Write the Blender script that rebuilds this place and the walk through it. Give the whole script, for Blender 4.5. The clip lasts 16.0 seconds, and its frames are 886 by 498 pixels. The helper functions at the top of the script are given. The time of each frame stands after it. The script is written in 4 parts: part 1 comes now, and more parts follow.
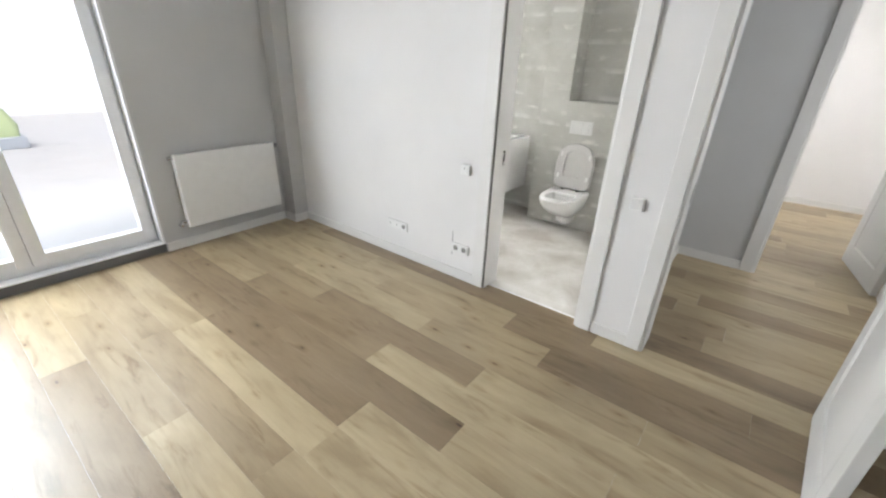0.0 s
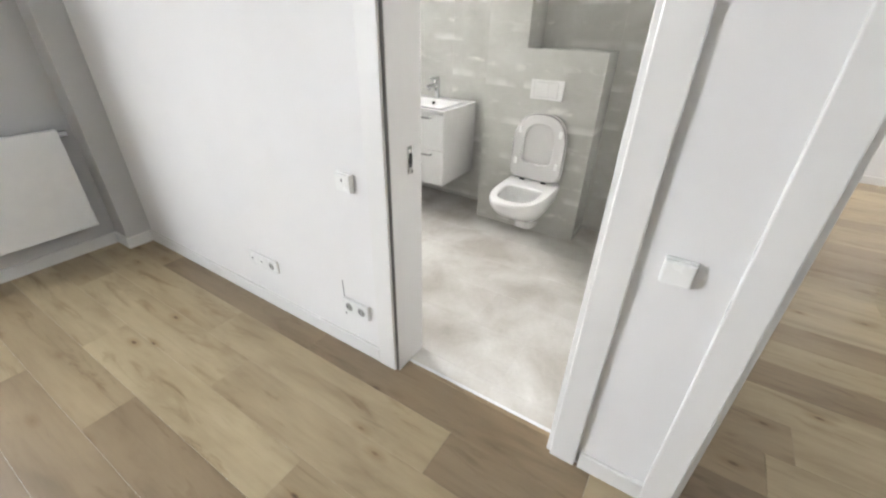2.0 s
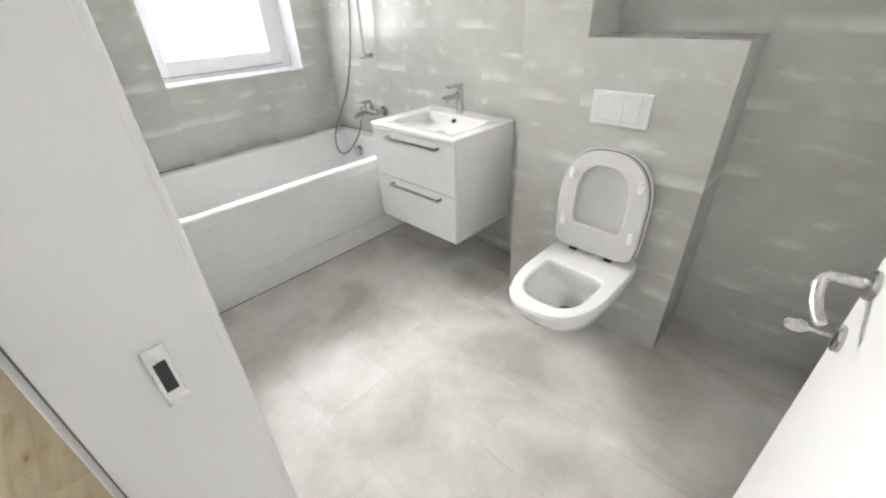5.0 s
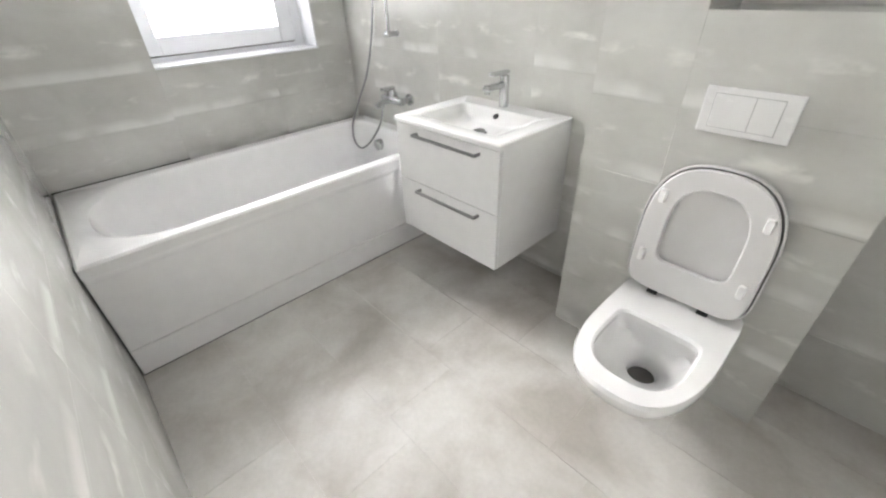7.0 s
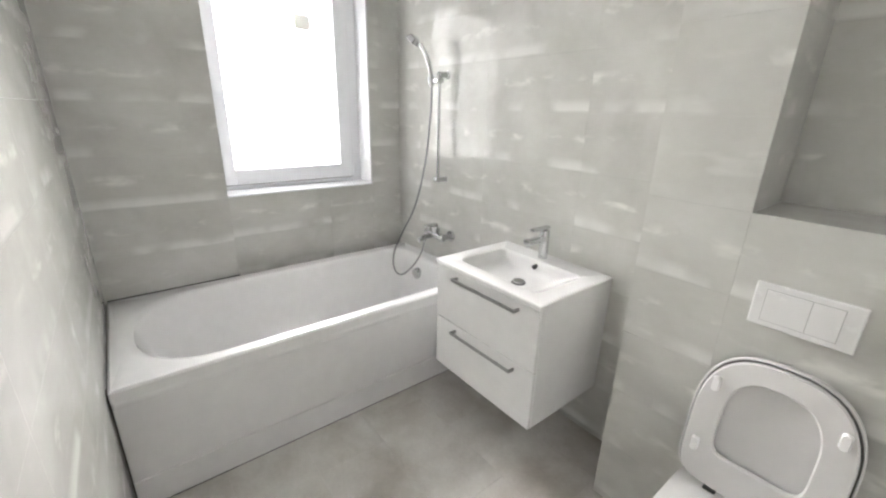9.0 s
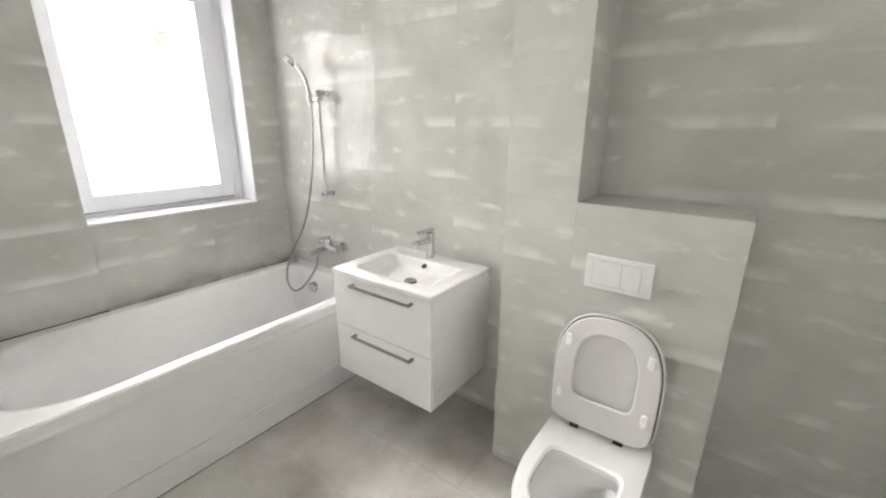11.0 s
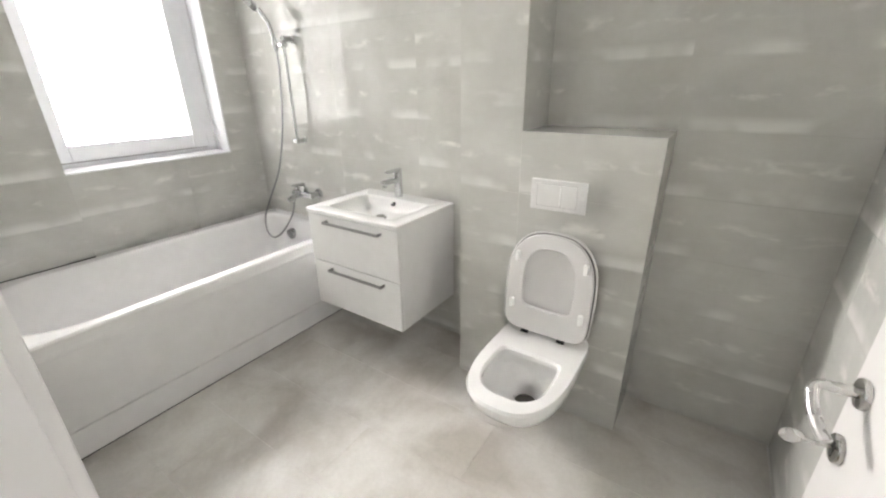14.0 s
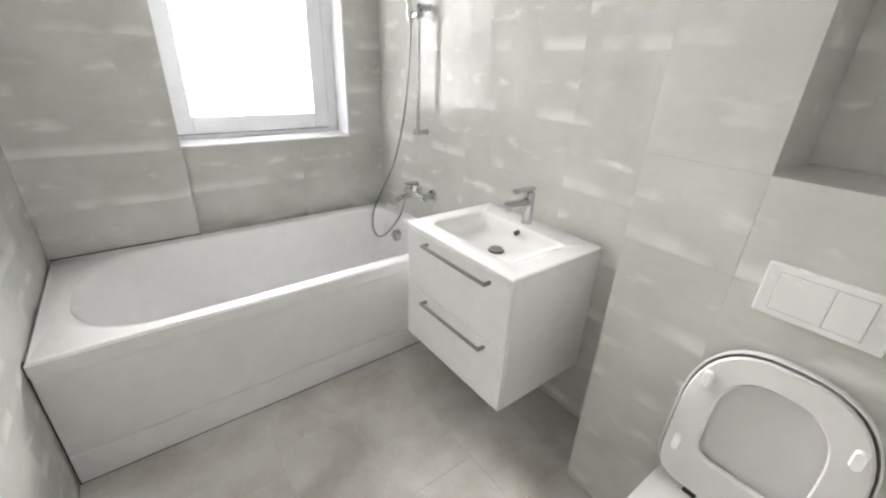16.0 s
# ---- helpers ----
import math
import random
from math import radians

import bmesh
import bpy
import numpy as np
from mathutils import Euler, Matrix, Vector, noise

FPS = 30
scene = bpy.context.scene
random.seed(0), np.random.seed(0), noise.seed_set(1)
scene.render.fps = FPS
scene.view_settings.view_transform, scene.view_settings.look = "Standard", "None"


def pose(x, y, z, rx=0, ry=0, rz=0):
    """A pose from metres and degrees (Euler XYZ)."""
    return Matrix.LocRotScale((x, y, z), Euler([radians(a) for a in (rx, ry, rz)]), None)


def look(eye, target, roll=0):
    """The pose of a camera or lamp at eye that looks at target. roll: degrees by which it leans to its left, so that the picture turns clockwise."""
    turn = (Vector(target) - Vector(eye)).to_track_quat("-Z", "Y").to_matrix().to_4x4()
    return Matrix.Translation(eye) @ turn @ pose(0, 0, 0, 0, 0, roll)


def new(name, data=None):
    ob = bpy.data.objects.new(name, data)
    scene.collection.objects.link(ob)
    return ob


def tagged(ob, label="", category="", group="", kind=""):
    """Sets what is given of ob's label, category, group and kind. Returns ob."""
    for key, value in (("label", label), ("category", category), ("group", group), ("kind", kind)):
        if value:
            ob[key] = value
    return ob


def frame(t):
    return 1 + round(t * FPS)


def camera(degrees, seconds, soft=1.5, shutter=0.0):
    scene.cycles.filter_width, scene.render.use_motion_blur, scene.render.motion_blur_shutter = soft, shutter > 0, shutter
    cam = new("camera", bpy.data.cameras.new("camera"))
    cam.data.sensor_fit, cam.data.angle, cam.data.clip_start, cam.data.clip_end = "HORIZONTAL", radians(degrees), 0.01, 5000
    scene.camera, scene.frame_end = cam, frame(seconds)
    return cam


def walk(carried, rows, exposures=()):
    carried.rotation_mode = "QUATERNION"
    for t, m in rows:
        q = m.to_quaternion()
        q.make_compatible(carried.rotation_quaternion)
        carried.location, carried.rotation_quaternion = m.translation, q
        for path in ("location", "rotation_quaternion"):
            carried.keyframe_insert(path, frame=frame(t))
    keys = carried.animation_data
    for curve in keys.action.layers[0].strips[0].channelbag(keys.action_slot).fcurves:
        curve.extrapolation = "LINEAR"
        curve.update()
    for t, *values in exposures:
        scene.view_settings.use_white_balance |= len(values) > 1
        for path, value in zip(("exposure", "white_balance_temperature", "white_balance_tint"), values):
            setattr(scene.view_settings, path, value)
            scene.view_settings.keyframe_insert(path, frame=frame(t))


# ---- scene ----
cam = camera(95.3, 16.0, soft=2.2)
PATH = [
    (0, (0.143, 0.068, 1.519), (-0.953, 1.512, 0.675), 2.2),
    (0.5, (-0.047, 0.35, 1.494), (-1.022, 1.846, 0.593), 2.0),
    (1, (-0.161, 0.653, 1.484), (-1.099, 2.159, 0.561), 0.2),
    (1.5, (-0.235, 1.0, 1.484), (-1.171, 2.477, 0.515), 1.4),
    (2, (-0.342, 1.322, 1.401), (-1.252, 2.788, 0.391), 1.4),
    (2.5, (-0.411, 1.603, 1.354), (-1.372, 3.032, 0.336), -0.6),
    (3, (-0.417, 1.905, 1.353), (-1.515, 3.223, 0.324), -0.8),
    (3.5, (-0.434, 2.078, 1.353), (-1.654, 3.29, 0.331), -1.1),
    (4, (-0.476, 2.201, 1.364), (-1.762, 3.381, 0.39), -2.5),
    (4.2, (-0.512, 2.26, 1.367), (-1.803, 3.44, 0.395), -2.6),
    (6.3, (-0.881, 2.571, 1.274), (-1.889, 3.805, 0.065), -2.4),
    (6.5, (-0.922, 2.596, 1.262), (-1.964, 3.807, 0.059), -2.6),
    (7, (-1.003, 2.674, 1.306), (-2.234, 3.794, 0.196), -2.2),
    (7.5, (-1.043, 2.707, 1.349), (-2.441, 3.75, 0.372), -0.5),
    (8, (-1.073, 2.71, 1.384), (-2.554, 3.743, 0.524), 0.6),
    (8.5, (-1.086, 2.701, 1.43), (-2.579, 3.805, 0.686), 1.1),
    (9, (-1.088, 2.684, 1.455), (-2.57, 3.863, 0.812), 1.4),
    (11.3, (-0.909, 2.542, 1.465), (-2.001, 4.105, 0.864), 0.2),
    (11.5, (-0.875, 2.5, 1.452), (-1.95, 4.057, 0.805), -0.2),
    (12, (-0.807, 2.411, 1.443), (-1.823, 4.0, 0.776), 0.0),
    (12.5, (-0.749, 2.365, 1.447), (-1.689, 4.005, 0.793), 0.8),
    (13, (-0.722, 2.358, 1.429), (-1.623, 4.001, 0.732), 1.0),
    (13.5, (-0.733, 2.419, 1.401), (-1.682, 4.006, 0.641), 0.1),
    (14, (-0.764, 2.482, 1.389), (-1.804, 4.016, 0.635), -0.8),
    (14.5, (-0.801, 2.531, 1.418), (-1.917, 4.039, 0.726), -1.0),
    (15, (-0.882, 2.596, 1.428), (-2.035, 4.09, 0.766), -0.5),
    (15.5, (-1.033, 2.717, 1.435), (-2.299, 4.085, 0.709), 0.6),
    (16, (-1.153, 2.918, 1.408), (-2.588, 4.035, 0.575), 2.4),
]
walk(cam, [(t, look(eye, target, roll)) for t, eye, target, roll in PATH],
     exposures=[(0.0, 0.9, 6450, 10), (1.0, 0.98, 6450, 10), (2.0, 1.0, 6480, 11), (2.5, 0.97, 6500, 11), (3.5, 1.0, 6400, 10), (6.5, 1.04, 6350, 12), (7.5, 0.97, 6380, 12), (9.0, 0.82, 6450, 12),
                (11.5, 0.92, 6600, 12), (12.7, 0.82, 6700, 12), (14.0, 0.94, 6600, 12), (16.0, 0.9, 6450, 12)])

# ---- world and light: a bright overcast day ----
world = bpy.data.worlds.new("overcast_sky")
scene.world = world
world.use_nodes = True
wn = world.node_tree
sky = wn.nodes.new("ShaderNodeTexSky")
sky.sky_type, sky.sun_disc = "NISHITA", False
sky.sun_elevation, sky.sun_rotation = radians(61), radians(143)
sky.dust_density, sky.air_density = 4.0, 1.0
wn.links.new(sky.outputs[0], wn.nodes["Background"].inputs[0])
wn.nodes["Background"].inputs[1].default_value = 0.15

sun = new("sun", bpy.data.lights.new("sun", "SUN"))
sun.data.energy, sun.data.angle, sun.data.color = 1.3, radians(20), (1.0, 0.96, 0.9)
sun.matrix_world = look((3, -4, 9), (0, 0, 0))


def window_lamp(name, eye, target, sx, sy, power, color=(1, 1, 1), spread=180):
    lamp = new(name, bpy.data.lights.new(name, "AREA"))
    lamp.data.shape, lamp.data.size, lamp.data.size_y = "RECTANGLE", sx, sy
    lamp.data.energy, lamp.data.color, lamp.data.spread = power, color, radians(spread)
    lamp.matrix_world = look(eye, target)
    return lamp


# bright hazy sky low over the terrace, beyond the bathroom window and beyond the far room's window
window_lamp("daylight_bath_window", (-6.5, 4.48, 2.3), (0.0, 4.48, 2.3), 3.3, 3.8, 860, (1.0, 0.97, 0.955))
window_lamp("daylight_terrace", (-4.1, -0.68, 1.3), (0.0, -0.68, 1.1), 1.25, 2.2, 85, (0.91, 0.955, 1.0))
window_lamp("daylight_above_terrace", (-4.9, 0.2, 3.15), (-2.4, 0.2, 0.9), 3.4, 1.5, 60, (0.91, 0.955, 1.0))
# added lamp in an unseen opening, only to brighten the hall
window_lamp("fill_light_hall", (2.11, 3.28, 1.5), (0.0, 3.28, 1.2), 0.86, 1.5, 9, (0.96, 0.98, 1.0))
window_lamp("daylight_far_room", (-2.56, 5.8, 1.7), (0.5, 5.4, 0.9), 0.95, 1.1, 8.0, (0.86, 0.94, 1.0))


# ---- materials ----
def material(name):
    m = bpy.data.materials.new(name)
    m.use_nodes = True
    return m, m.node_tree, m.node_tree.nodes["Principled BSDF"]


def node(nt, kind, **inputs):
    n = nt.nodes.new(kind)
    for key, value in inputs.items():
        n.inputs[key].default_value = value
    return n


def mapping(nt, scale, offset=True):
    """World position, shifted by the piece's own random number, then scaled."""
    geo = nt.nodes.new("ShaderNodeNewGeometry")
    src = geo.outputs["Position"]
    if offset:
        info = nt.nodes.new("ShaderNodeObjectInfo")
        mul = nt.nodes.new("ShaderNodeVectorMath")
        mul.operation = "MULTIPLY_ADD"
        comb = nt.nodes.new("ShaderNodeCombineXYZ")
        for i, k in enumerate((37.0, 17.0, 53.0)):
            mm = nt.nodes.new("ShaderNodeMath")
            mm.operation = "MULTIPLY"
            mm.inputs[1].default_value = k
            nt.links.new(info.outputs["Random"], mm.inputs[0])
            nt.links.new(mm.outputs[0], comb.inputs[i])
        mul.inputs[1].default_value = (1, 1, 1)
        nt.links.new(src, mul.inputs[0])
        nt.links.new(comb.outputs[0], mul.inputs[2])
        src = mul.outputs[0]
    mp = nt.nodes.new("ShaderNodeMapping")
    mp.inputs["Scale"].default_value = scale
    nt.links.new(src, mp.inputs["Vector"])
    return mp.outputs[0]


def noise_tex(nt, vec, scale=1.0, detail=3.0, rough=0.5, distortion=0.0):
    n = node(nt, "ShaderNodeTexNoise", Scale=scale, Detail=detail, Roughness=rough, Distortion=distortion)
    nt.links.new(vec, n.inputs["Vector"])
    return n.outputs["Fac"]


def ramp(nt, fac, stops):
    r = nt.nodes.new("ShaderNodeValToRGB")
    while len(r.color_ramp.elements) < len(stops):
        r.color_ramp.elements.new(0.5)
    for e, (p, c) in zip(r.color_ramp.elements, stops):
        e.position = p
        e.color = (*c, 1) if len(c) == 3 else c
    nt.links.new(fac, r.inputs[0])
    return r.outputs[0]


def mix(nt, fac, a, b, blend="MIX"):
    n = nt.nodes.new("ShaderNodeMix")
    n.data_type, n.blend_type = "RGBA", blend
    for sock, v in ((n.inputs[0], fac), (n.inputs[6], a), (n.inputs[7], b)):
        if hasattr(v, "links"):
            nt.links.new(v, sock)
        else:
            sock.default_value = v if isinstance(v, float) else (*v, 1)
    return n.outputs[2]


def bump(nt, bsdf, height, strength, distance=0.002):
    b = node(nt, "ShaderNodeBump", Strength=strength, Distance=distance)
    nt.links.new(height, b.inputs["Height"])
    nt.links.new(b.outputs[0], bsdf.inputs["Normal"])


def paint(name, color, rough=0.6, grain=90.0, strength=0.25, vary=0.06):
    m, nt, b = material(name)
    v = mapping(nt, (1, 1, 1), offset=False)
    big = noise_tex(nt, v, 1.7, 4)
    lo = tuple(c * (1 - vary) for c in color)
    nt.links.new(ramp(nt, big, [(0.3, lo), (0.7, color)]), b.inputs["Base Color"])
    b.inputs["Roughness"].default_value = rough
    bump(nt, b, noise_tex(nt, v, grain, 3), strength, 0.001)
    return m


def plain(name, color, rough=0.4, metal=0.0, coat=0.0):
    m, nt, b = material(name)
    v = mapping(nt, (1, 1, 1), offset=False)
    n = noise_tex(nt, v, 14.0, 3)
    nt.links.new(ramp(nt, n, [(0.3, tuple(c * 0.96 for c in color)), (0.7, color)]), b.inputs["Base Color"])
    rr = nt.nodes.new("ShaderNodeMapRange")
    rr.inputs[3].default_value, rr.inputs[4].default_value = max(rough - 0.04, 0.02), rough + 0.06
    nt.links.new(noise_tex(nt, v, 30.0, 2), rr.inputs[0])
    nt.links.new(rr.outputs[0], b.inputs["Roughness"])
    b.inputs["Metallic"].default_value = metal
    b.inputs["Coat Weight"].default_value = coat
    return m


def wood():
    m, nt, b = material("oak_laminate")
    info = nt.nodes.new("ShaderNodeObjectInfo")
    tone = ramp(nt, info.outputs["Color"], [(0.0, (0.205, 0.15, 0.092)), (0.35, (0.28, 0.21, 0.127)), (0.7, (0.385, 0.307, 0.19)), (1.0, (0.445, 0.364, 0.232))])
    v = mapping(nt, (1.2, 16, 1))
    grain = noise_tex(nt, v, 3.0, 6, 0.6, 0.6)
    col = mix(nt, 0.36, tone, ramp(nt, grain, [(0.3, (0.74, 0.71, 0.67)), (0.5, (0.95, 0.95, 0.95)), (0.72, (1.08, 1.07, 1.05))]), "MULTIPLY")
    v2 = mapping(nt, (0.9, 3.4, 1))
    cloud = noise_tex(nt, v2, 1.9, 4, 0.55, 0.4)
    col = mix(nt, 0.7, col, ramp(nt, cloud, [(0.3, (0.58, 0.52, 0.45)), (0.46, (0.91, 0.89, 0.86)), (0.66, (1.12, 1.12, 1.12))]), "MULTIPLY")
    v3 = mapping(nt, (2.2, 5.5, 0.01))
    knot = node(nt, "ShaderNodeTexVoronoi", Scale=1.35, Randomness=1.0)
    nt.links.new(v3, knot.inputs["Vector"])
    spots = ramp(nt, knot.outputs["Distance"], [(0.0, (0.12, 0.08, 0.05)), (0.035, (0.4, 0.3, 0.22)), (0.07, (0.8, 0.74, 0.66)), (0.2, (1, 1, 1))])
    col = mix(nt, 0.95, col, spots, "MULTIPLY")
    streak = noise_tex(nt, mapping(nt, (1.5, 9, 1)), 1.7, 4, 0.6, 0.8)
    col = mix(nt, 0.8, col, ramp(nt, streak, [(0.28, (0.6, 0.53, 0.44)), (0.43, (1, 1, 1)), (0.7, (1.05, 1.05, 1.05))]), "MULTIPLY")
    nt.links.new(col, b.inputs["Base Color"])
    b.inputs["Roughness"].default_value = 0.36
    b.inputs["Specular IOR Level"].default_value = 0.6
    bump(nt, b, grain, 0.12, 0.001)
    return m


def math_node(nt, op, a, b=None, c=None):
    n = nt.nodes.new("ShaderNodeMath")
    n.operation = op
    for sock, v in zip(n.inputs, (a, b, c)):
        if v is None:
            continue
        if hasattr(v, "links"):
            nt.links.new(v, sock)
        else:
            sock.default_value = v
    return n.outputs[0]


def wall_tile_material():
    """Glazed stone-look tile: each course has a pale brushed band near its foot and a line of pale specks."""
    m, nt, b = material("grey_wall_tile")
    cloud = noise_tex(nt, mapping(nt, (1, 1, 1), offset=False), 2.6, 5, 0.55, 0.4)
    col = ramp(nt, cloud, [(0.3, (0.485, 0.485, 0.455)), (0.52, (0.56, 0.56, 0.53)), (0.72, (0.625, 0.625, 0.595))])
    soft = noise_tex(nt, mapping(nt, (2.2, 2.2, 4.5), offset=False), 1.0, 4, 0.55, 0.5)
    col = mix(nt, 0.6, col, ramp(nt, soft, [(0.32, (0.90, 0.90, 0.885)), (0.66, (1.06, 1.06, 1.06))]), "MULTIPLY")
    fine = noise_tex(nt, mapping(nt, (14, 14, 26)), 1.0, 3, 0.6, 0.3)
    col = mix(nt, 0.3, col, ramp(nt, fine, [(0.3, (0.94, 0.94, 0.93)), (0.7, (1.05, 1.05, 1.05))]), "MULTIPLY")
    sep = nt.nodes.new("ShaderNodeSeparateXYZ")
    geo = nt.nodes.new("ShaderNodeNewGeometry")
    nt.links.new(geo.outputs["Position"], sep.inputs[0])
    wob = noise_tex(nt, mapping(nt, (4, 4, 2)), 1.0, 2)
    z = math_node(nt, "ADD", sep.outputs[2], math_node(nt, "MULTIPLY_ADD", wob, 0.016, -0.008))
    ph = math_node(nt, "FRACT", math_node(nt, "MULTIPLY", math_node(nt, "SUBTRACT", z, ZS), 1 / PV))
    band = ramp(nt, ph, [(0.0, (0, 0, 0)), (0.05, (0.85, 0.85, 0.85)), (0.13, (0.7, 0.7, 0.7)), (0.24, (0, 0, 0))])
    along = ramp(nt, noise_tex(nt, mapping(nt, (4.6, 4.6, 3.3)), 1.0, 2.0), [(0.46, (0, 0, 0)), (0.60, (1, 1, 1))])
    pale = (0.83, 0.828, 0.795)
    col = mix(nt, mix(nt, 1.0, band, along, "MULTIPLY"), col, mix(nt, 0.68, col, pale))
    line = ramp(nt, ph, [(0.42, (0, 0, 0)), (0.51, (1, 1, 1)), (0.58, (1, 1, 1)), (0.68, (0, 0, 0))])
    specks = ramp(nt, noise_tex(nt, mapping(nt, (7.0, 7.0, 15)), 1.0, 3, 0.55, 0.3), [(0.52, (0, 0, 0)), (0.70, (1, 1, 1))])
    col = mix(nt, mix(nt, 1.0, line, specks, "MULTIPLY"), col, mix(nt, 0.68, col, (0.84, 0.832, 0.785)))
    stray = ramp(nt, noise_tex(nt, mapping(nt, (5, 5, 20)), 1.0, 2), [(0.68, (0, 0, 0)), (0.9, (0.4, 0.4, 0.4))])
    col = mix(nt, stray, col, pale)
    nt.links.new(col, b.inputs["Base Color"])
    rr = nt.nodes.new("ShaderNodeMapRange")
    b.inputs["Specular IOR Level"].default_value = 0.3
    rr.inputs[3].default_value, rr.inputs[4].default_value = 0.02, 0.045
    nt.links.new(soft, rr.inputs[0])
    nt.links.new(rr.outputs[0], b.inputs["Roughness"])
    bump(nt, b, noise_tex(nt, mapping(nt, (4, 4, 7)), 1.0, 2), 0.025, 0.003)
    return m


def floor_tile_material():
    m, nt, b = material("grey_floor_tile")
    v = mapping(nt, (1, 1, 1), offset=False)
    cloud = noise_tex(nt, v, 2.6, 4, 0.5, 0.5)
    col = ramp(nt, cloud, [(0.3, (0.43, 0.405, 0.365)), (0.46, (0.56, 0.543, 0.51)), (0.64, (0.665, 0.653, 0.625))])
    own = noise_tex(nt, mapping(nt, (1, 1, 1)), 4.5, 3, 0.5, 0.3)
    col = mix(nt, 0.55, col, ramp(nt, own, [(0.3, (0.84, 0.82, 0.785)), (0.5, (0.98, 0.975, 0.96)), (0.68, (1.07, 1.07, 1.07))]), "MULTIPLY")
    edge = noise_tex(nt, v, 9.0, 4, 0.6, 0.9)
    col = mix(nt, 0.3, col, ramp(nt, edge, [(0.32, (0.84, 0.82, 0.79)), (0.6, (1.05, 1.05, 1.05))]), "MULTIPLY")
    grit = noise_tex(nt, v, 60.0, 3, 0.6)
    col = mix(nt, 0.3, col, ramp(nt, grit, [(0.3, (0.85, 0.85, 0.85)), (0.7, (1.1, 1.1, 1.1))]), "MULTIPLY")
    nt.links.new(col, b.inputs["Base Color"])
    b.inputs["Roughness"].default_value = 0.42
    bump(nt, b, grit, 0.06, 0.001)
    return m


def glass(name):
    m, nt, b = material(name)
    b.inputs["Transmission Weight"].default_value = 1.0
    b.inputs["Roughness"].default_value = 0.0
    b.inputs["IOR"].default_value = 1.45
    b.inputs["Base Color"].default_value = (0.97, 0.99, 0.98, 1)
    return m


WHITE_WALL = paint("white_wall_paint", (0.75, 0.74, 0.735), 0.75)
GREY_WALL = paint("grey_wall_paint", (0.555, 0.553, 0.551), 0.8)
PALE_WALL = paint("pale_grey_wall_paint", (0.54, 0.536, 0.53), 0.8)
CEIL = paint("ceiling_paint", (0.86, 0.86, 0.85), 0.85)
TRIM = paint("white_trim_lacquer", (0.72, 0.71, 0.695), 0.5, 40.0, 0.05, 0.03)
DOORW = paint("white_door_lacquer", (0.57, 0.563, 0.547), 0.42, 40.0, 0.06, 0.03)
UPVC = plain("white_window_plastic", (0.80, 0.81, 0.83), 0.3)
OAK = wood()
PU, PV, ZS = 0.60, 0.24, 0.022    # tile length, course height, first joint above the floor
WALLTILE = wall_tile_material()
FLOORTILE = floor_tile_material()
GROUT = paint("pale_grey_grout", (0.66, 0.655, 0.635), 0.9)
CERAMIC = plain("white_ceramic", (0.86, 0.86, 0.85), 0.08, coat=0.5)
ACRYL = plain("white_acrylic", (0.81, 0.808, 0.805), 0.18, coat=0.2)
SEATW = plain("white_seat_plastic", (0.745, 0.735, 0.725), 0.22)
BUMPER = plain("white_rubber", (0.93, 0.93, 0.92), 0.3)
LACQ = plain("white_lacquer_front", (0.84, 0.84, 0.83), 0.22)
CHROME = plain("chrome", (0.58, 0.585, 0.59), 0.12, 1.0)
HOSE = plain("grey_metal_hose", (0.3, 0.3, 0.305), 0.35, 1.0)
SATIN = plain("satin_nickel", (0.56, 0.555, 0.54), 0.26, 1.0)
STEEL = plain("brushed_steel", (0.34, 0.34, 0.335), 0.3, 1.0)
BLACK = plain("black_plastic", (0.02, 0.02, 0.02), 0.4)
SEAL_SHADE = plain("grey_seal_and_gap_shade", (0.16, 0.155, 0.145), 0.7)
DARKGAP = plain("dark_joint", (0.06, 0.06, 0.06), 0.8)
RADW = plain("white_radiator_enamel", (0.80, 0.80, 0.79), 0.3)
PLINTH = paint("dark_grey_threshold", (0.13, 0.13, 0.135), 0.5)
PLAST = plain("white_switch_plastic", (0.82, 0.82, 0.81), 0.25)
SOCKETW = plain("well_shade_and_mark_grey", (0.30, 0.295, 0.285), 0.5)
GLASS = glass("window_glass")
FACADE = paint("outside_white_plaster", (0.76, 0.76, 0.755), 0.9)
CONCRETE = paint("outside_pale_paving", (0.40, 0.40, 0.405), 0.9, 40, 0.4)
STICKER = plain("paper_sticker", (0.9, 0.9, 0.87), 0.9)
STICKER.node_tree.nodes["Principled BSDF"].inputs["Transmission Weight"].default_value = 0.12
GREEN = plain("lime_green_plastic", (0.42, 0.5, 0.27), 0.5)
BLUEGREY = plain("blue_grey_plastic", (0.36, 0.39, 0.43), 0.5)
WATER = plain("toilet_sump", (0.11, 0.105, 0.095), 0.05)


# ---- builders ----
def base_of(ob):
    v = Vector((0, 0, 0))
    while ob is not None:
        v += ob.location
        ob = ob.parent
    return v


def thing(name, base, label, category, kind="", group=""):
    ob = new(name)
    ob.empty_display_size = 0.1
    ob.location = base
    return tagged(ob, label, category, group, kind)


def smooth(bm, angle=35, flat=True):
    """Soft shading, but large flat faces stay flat beside their narrow bevels."""
    lim = math.radians(angle)
    for f in bm.faces:
        f.smooth = True
    for e in bm.edges:
        if len(e.link_faces) == 2:
            a, b = (f.calc_area() for f in e.link_faces)
            turn = e.calc_face_angle(0)
            e.smooth = turn < lim and not (flat and turn > 0.15 and max(a, b) > 6 * min(a, b))


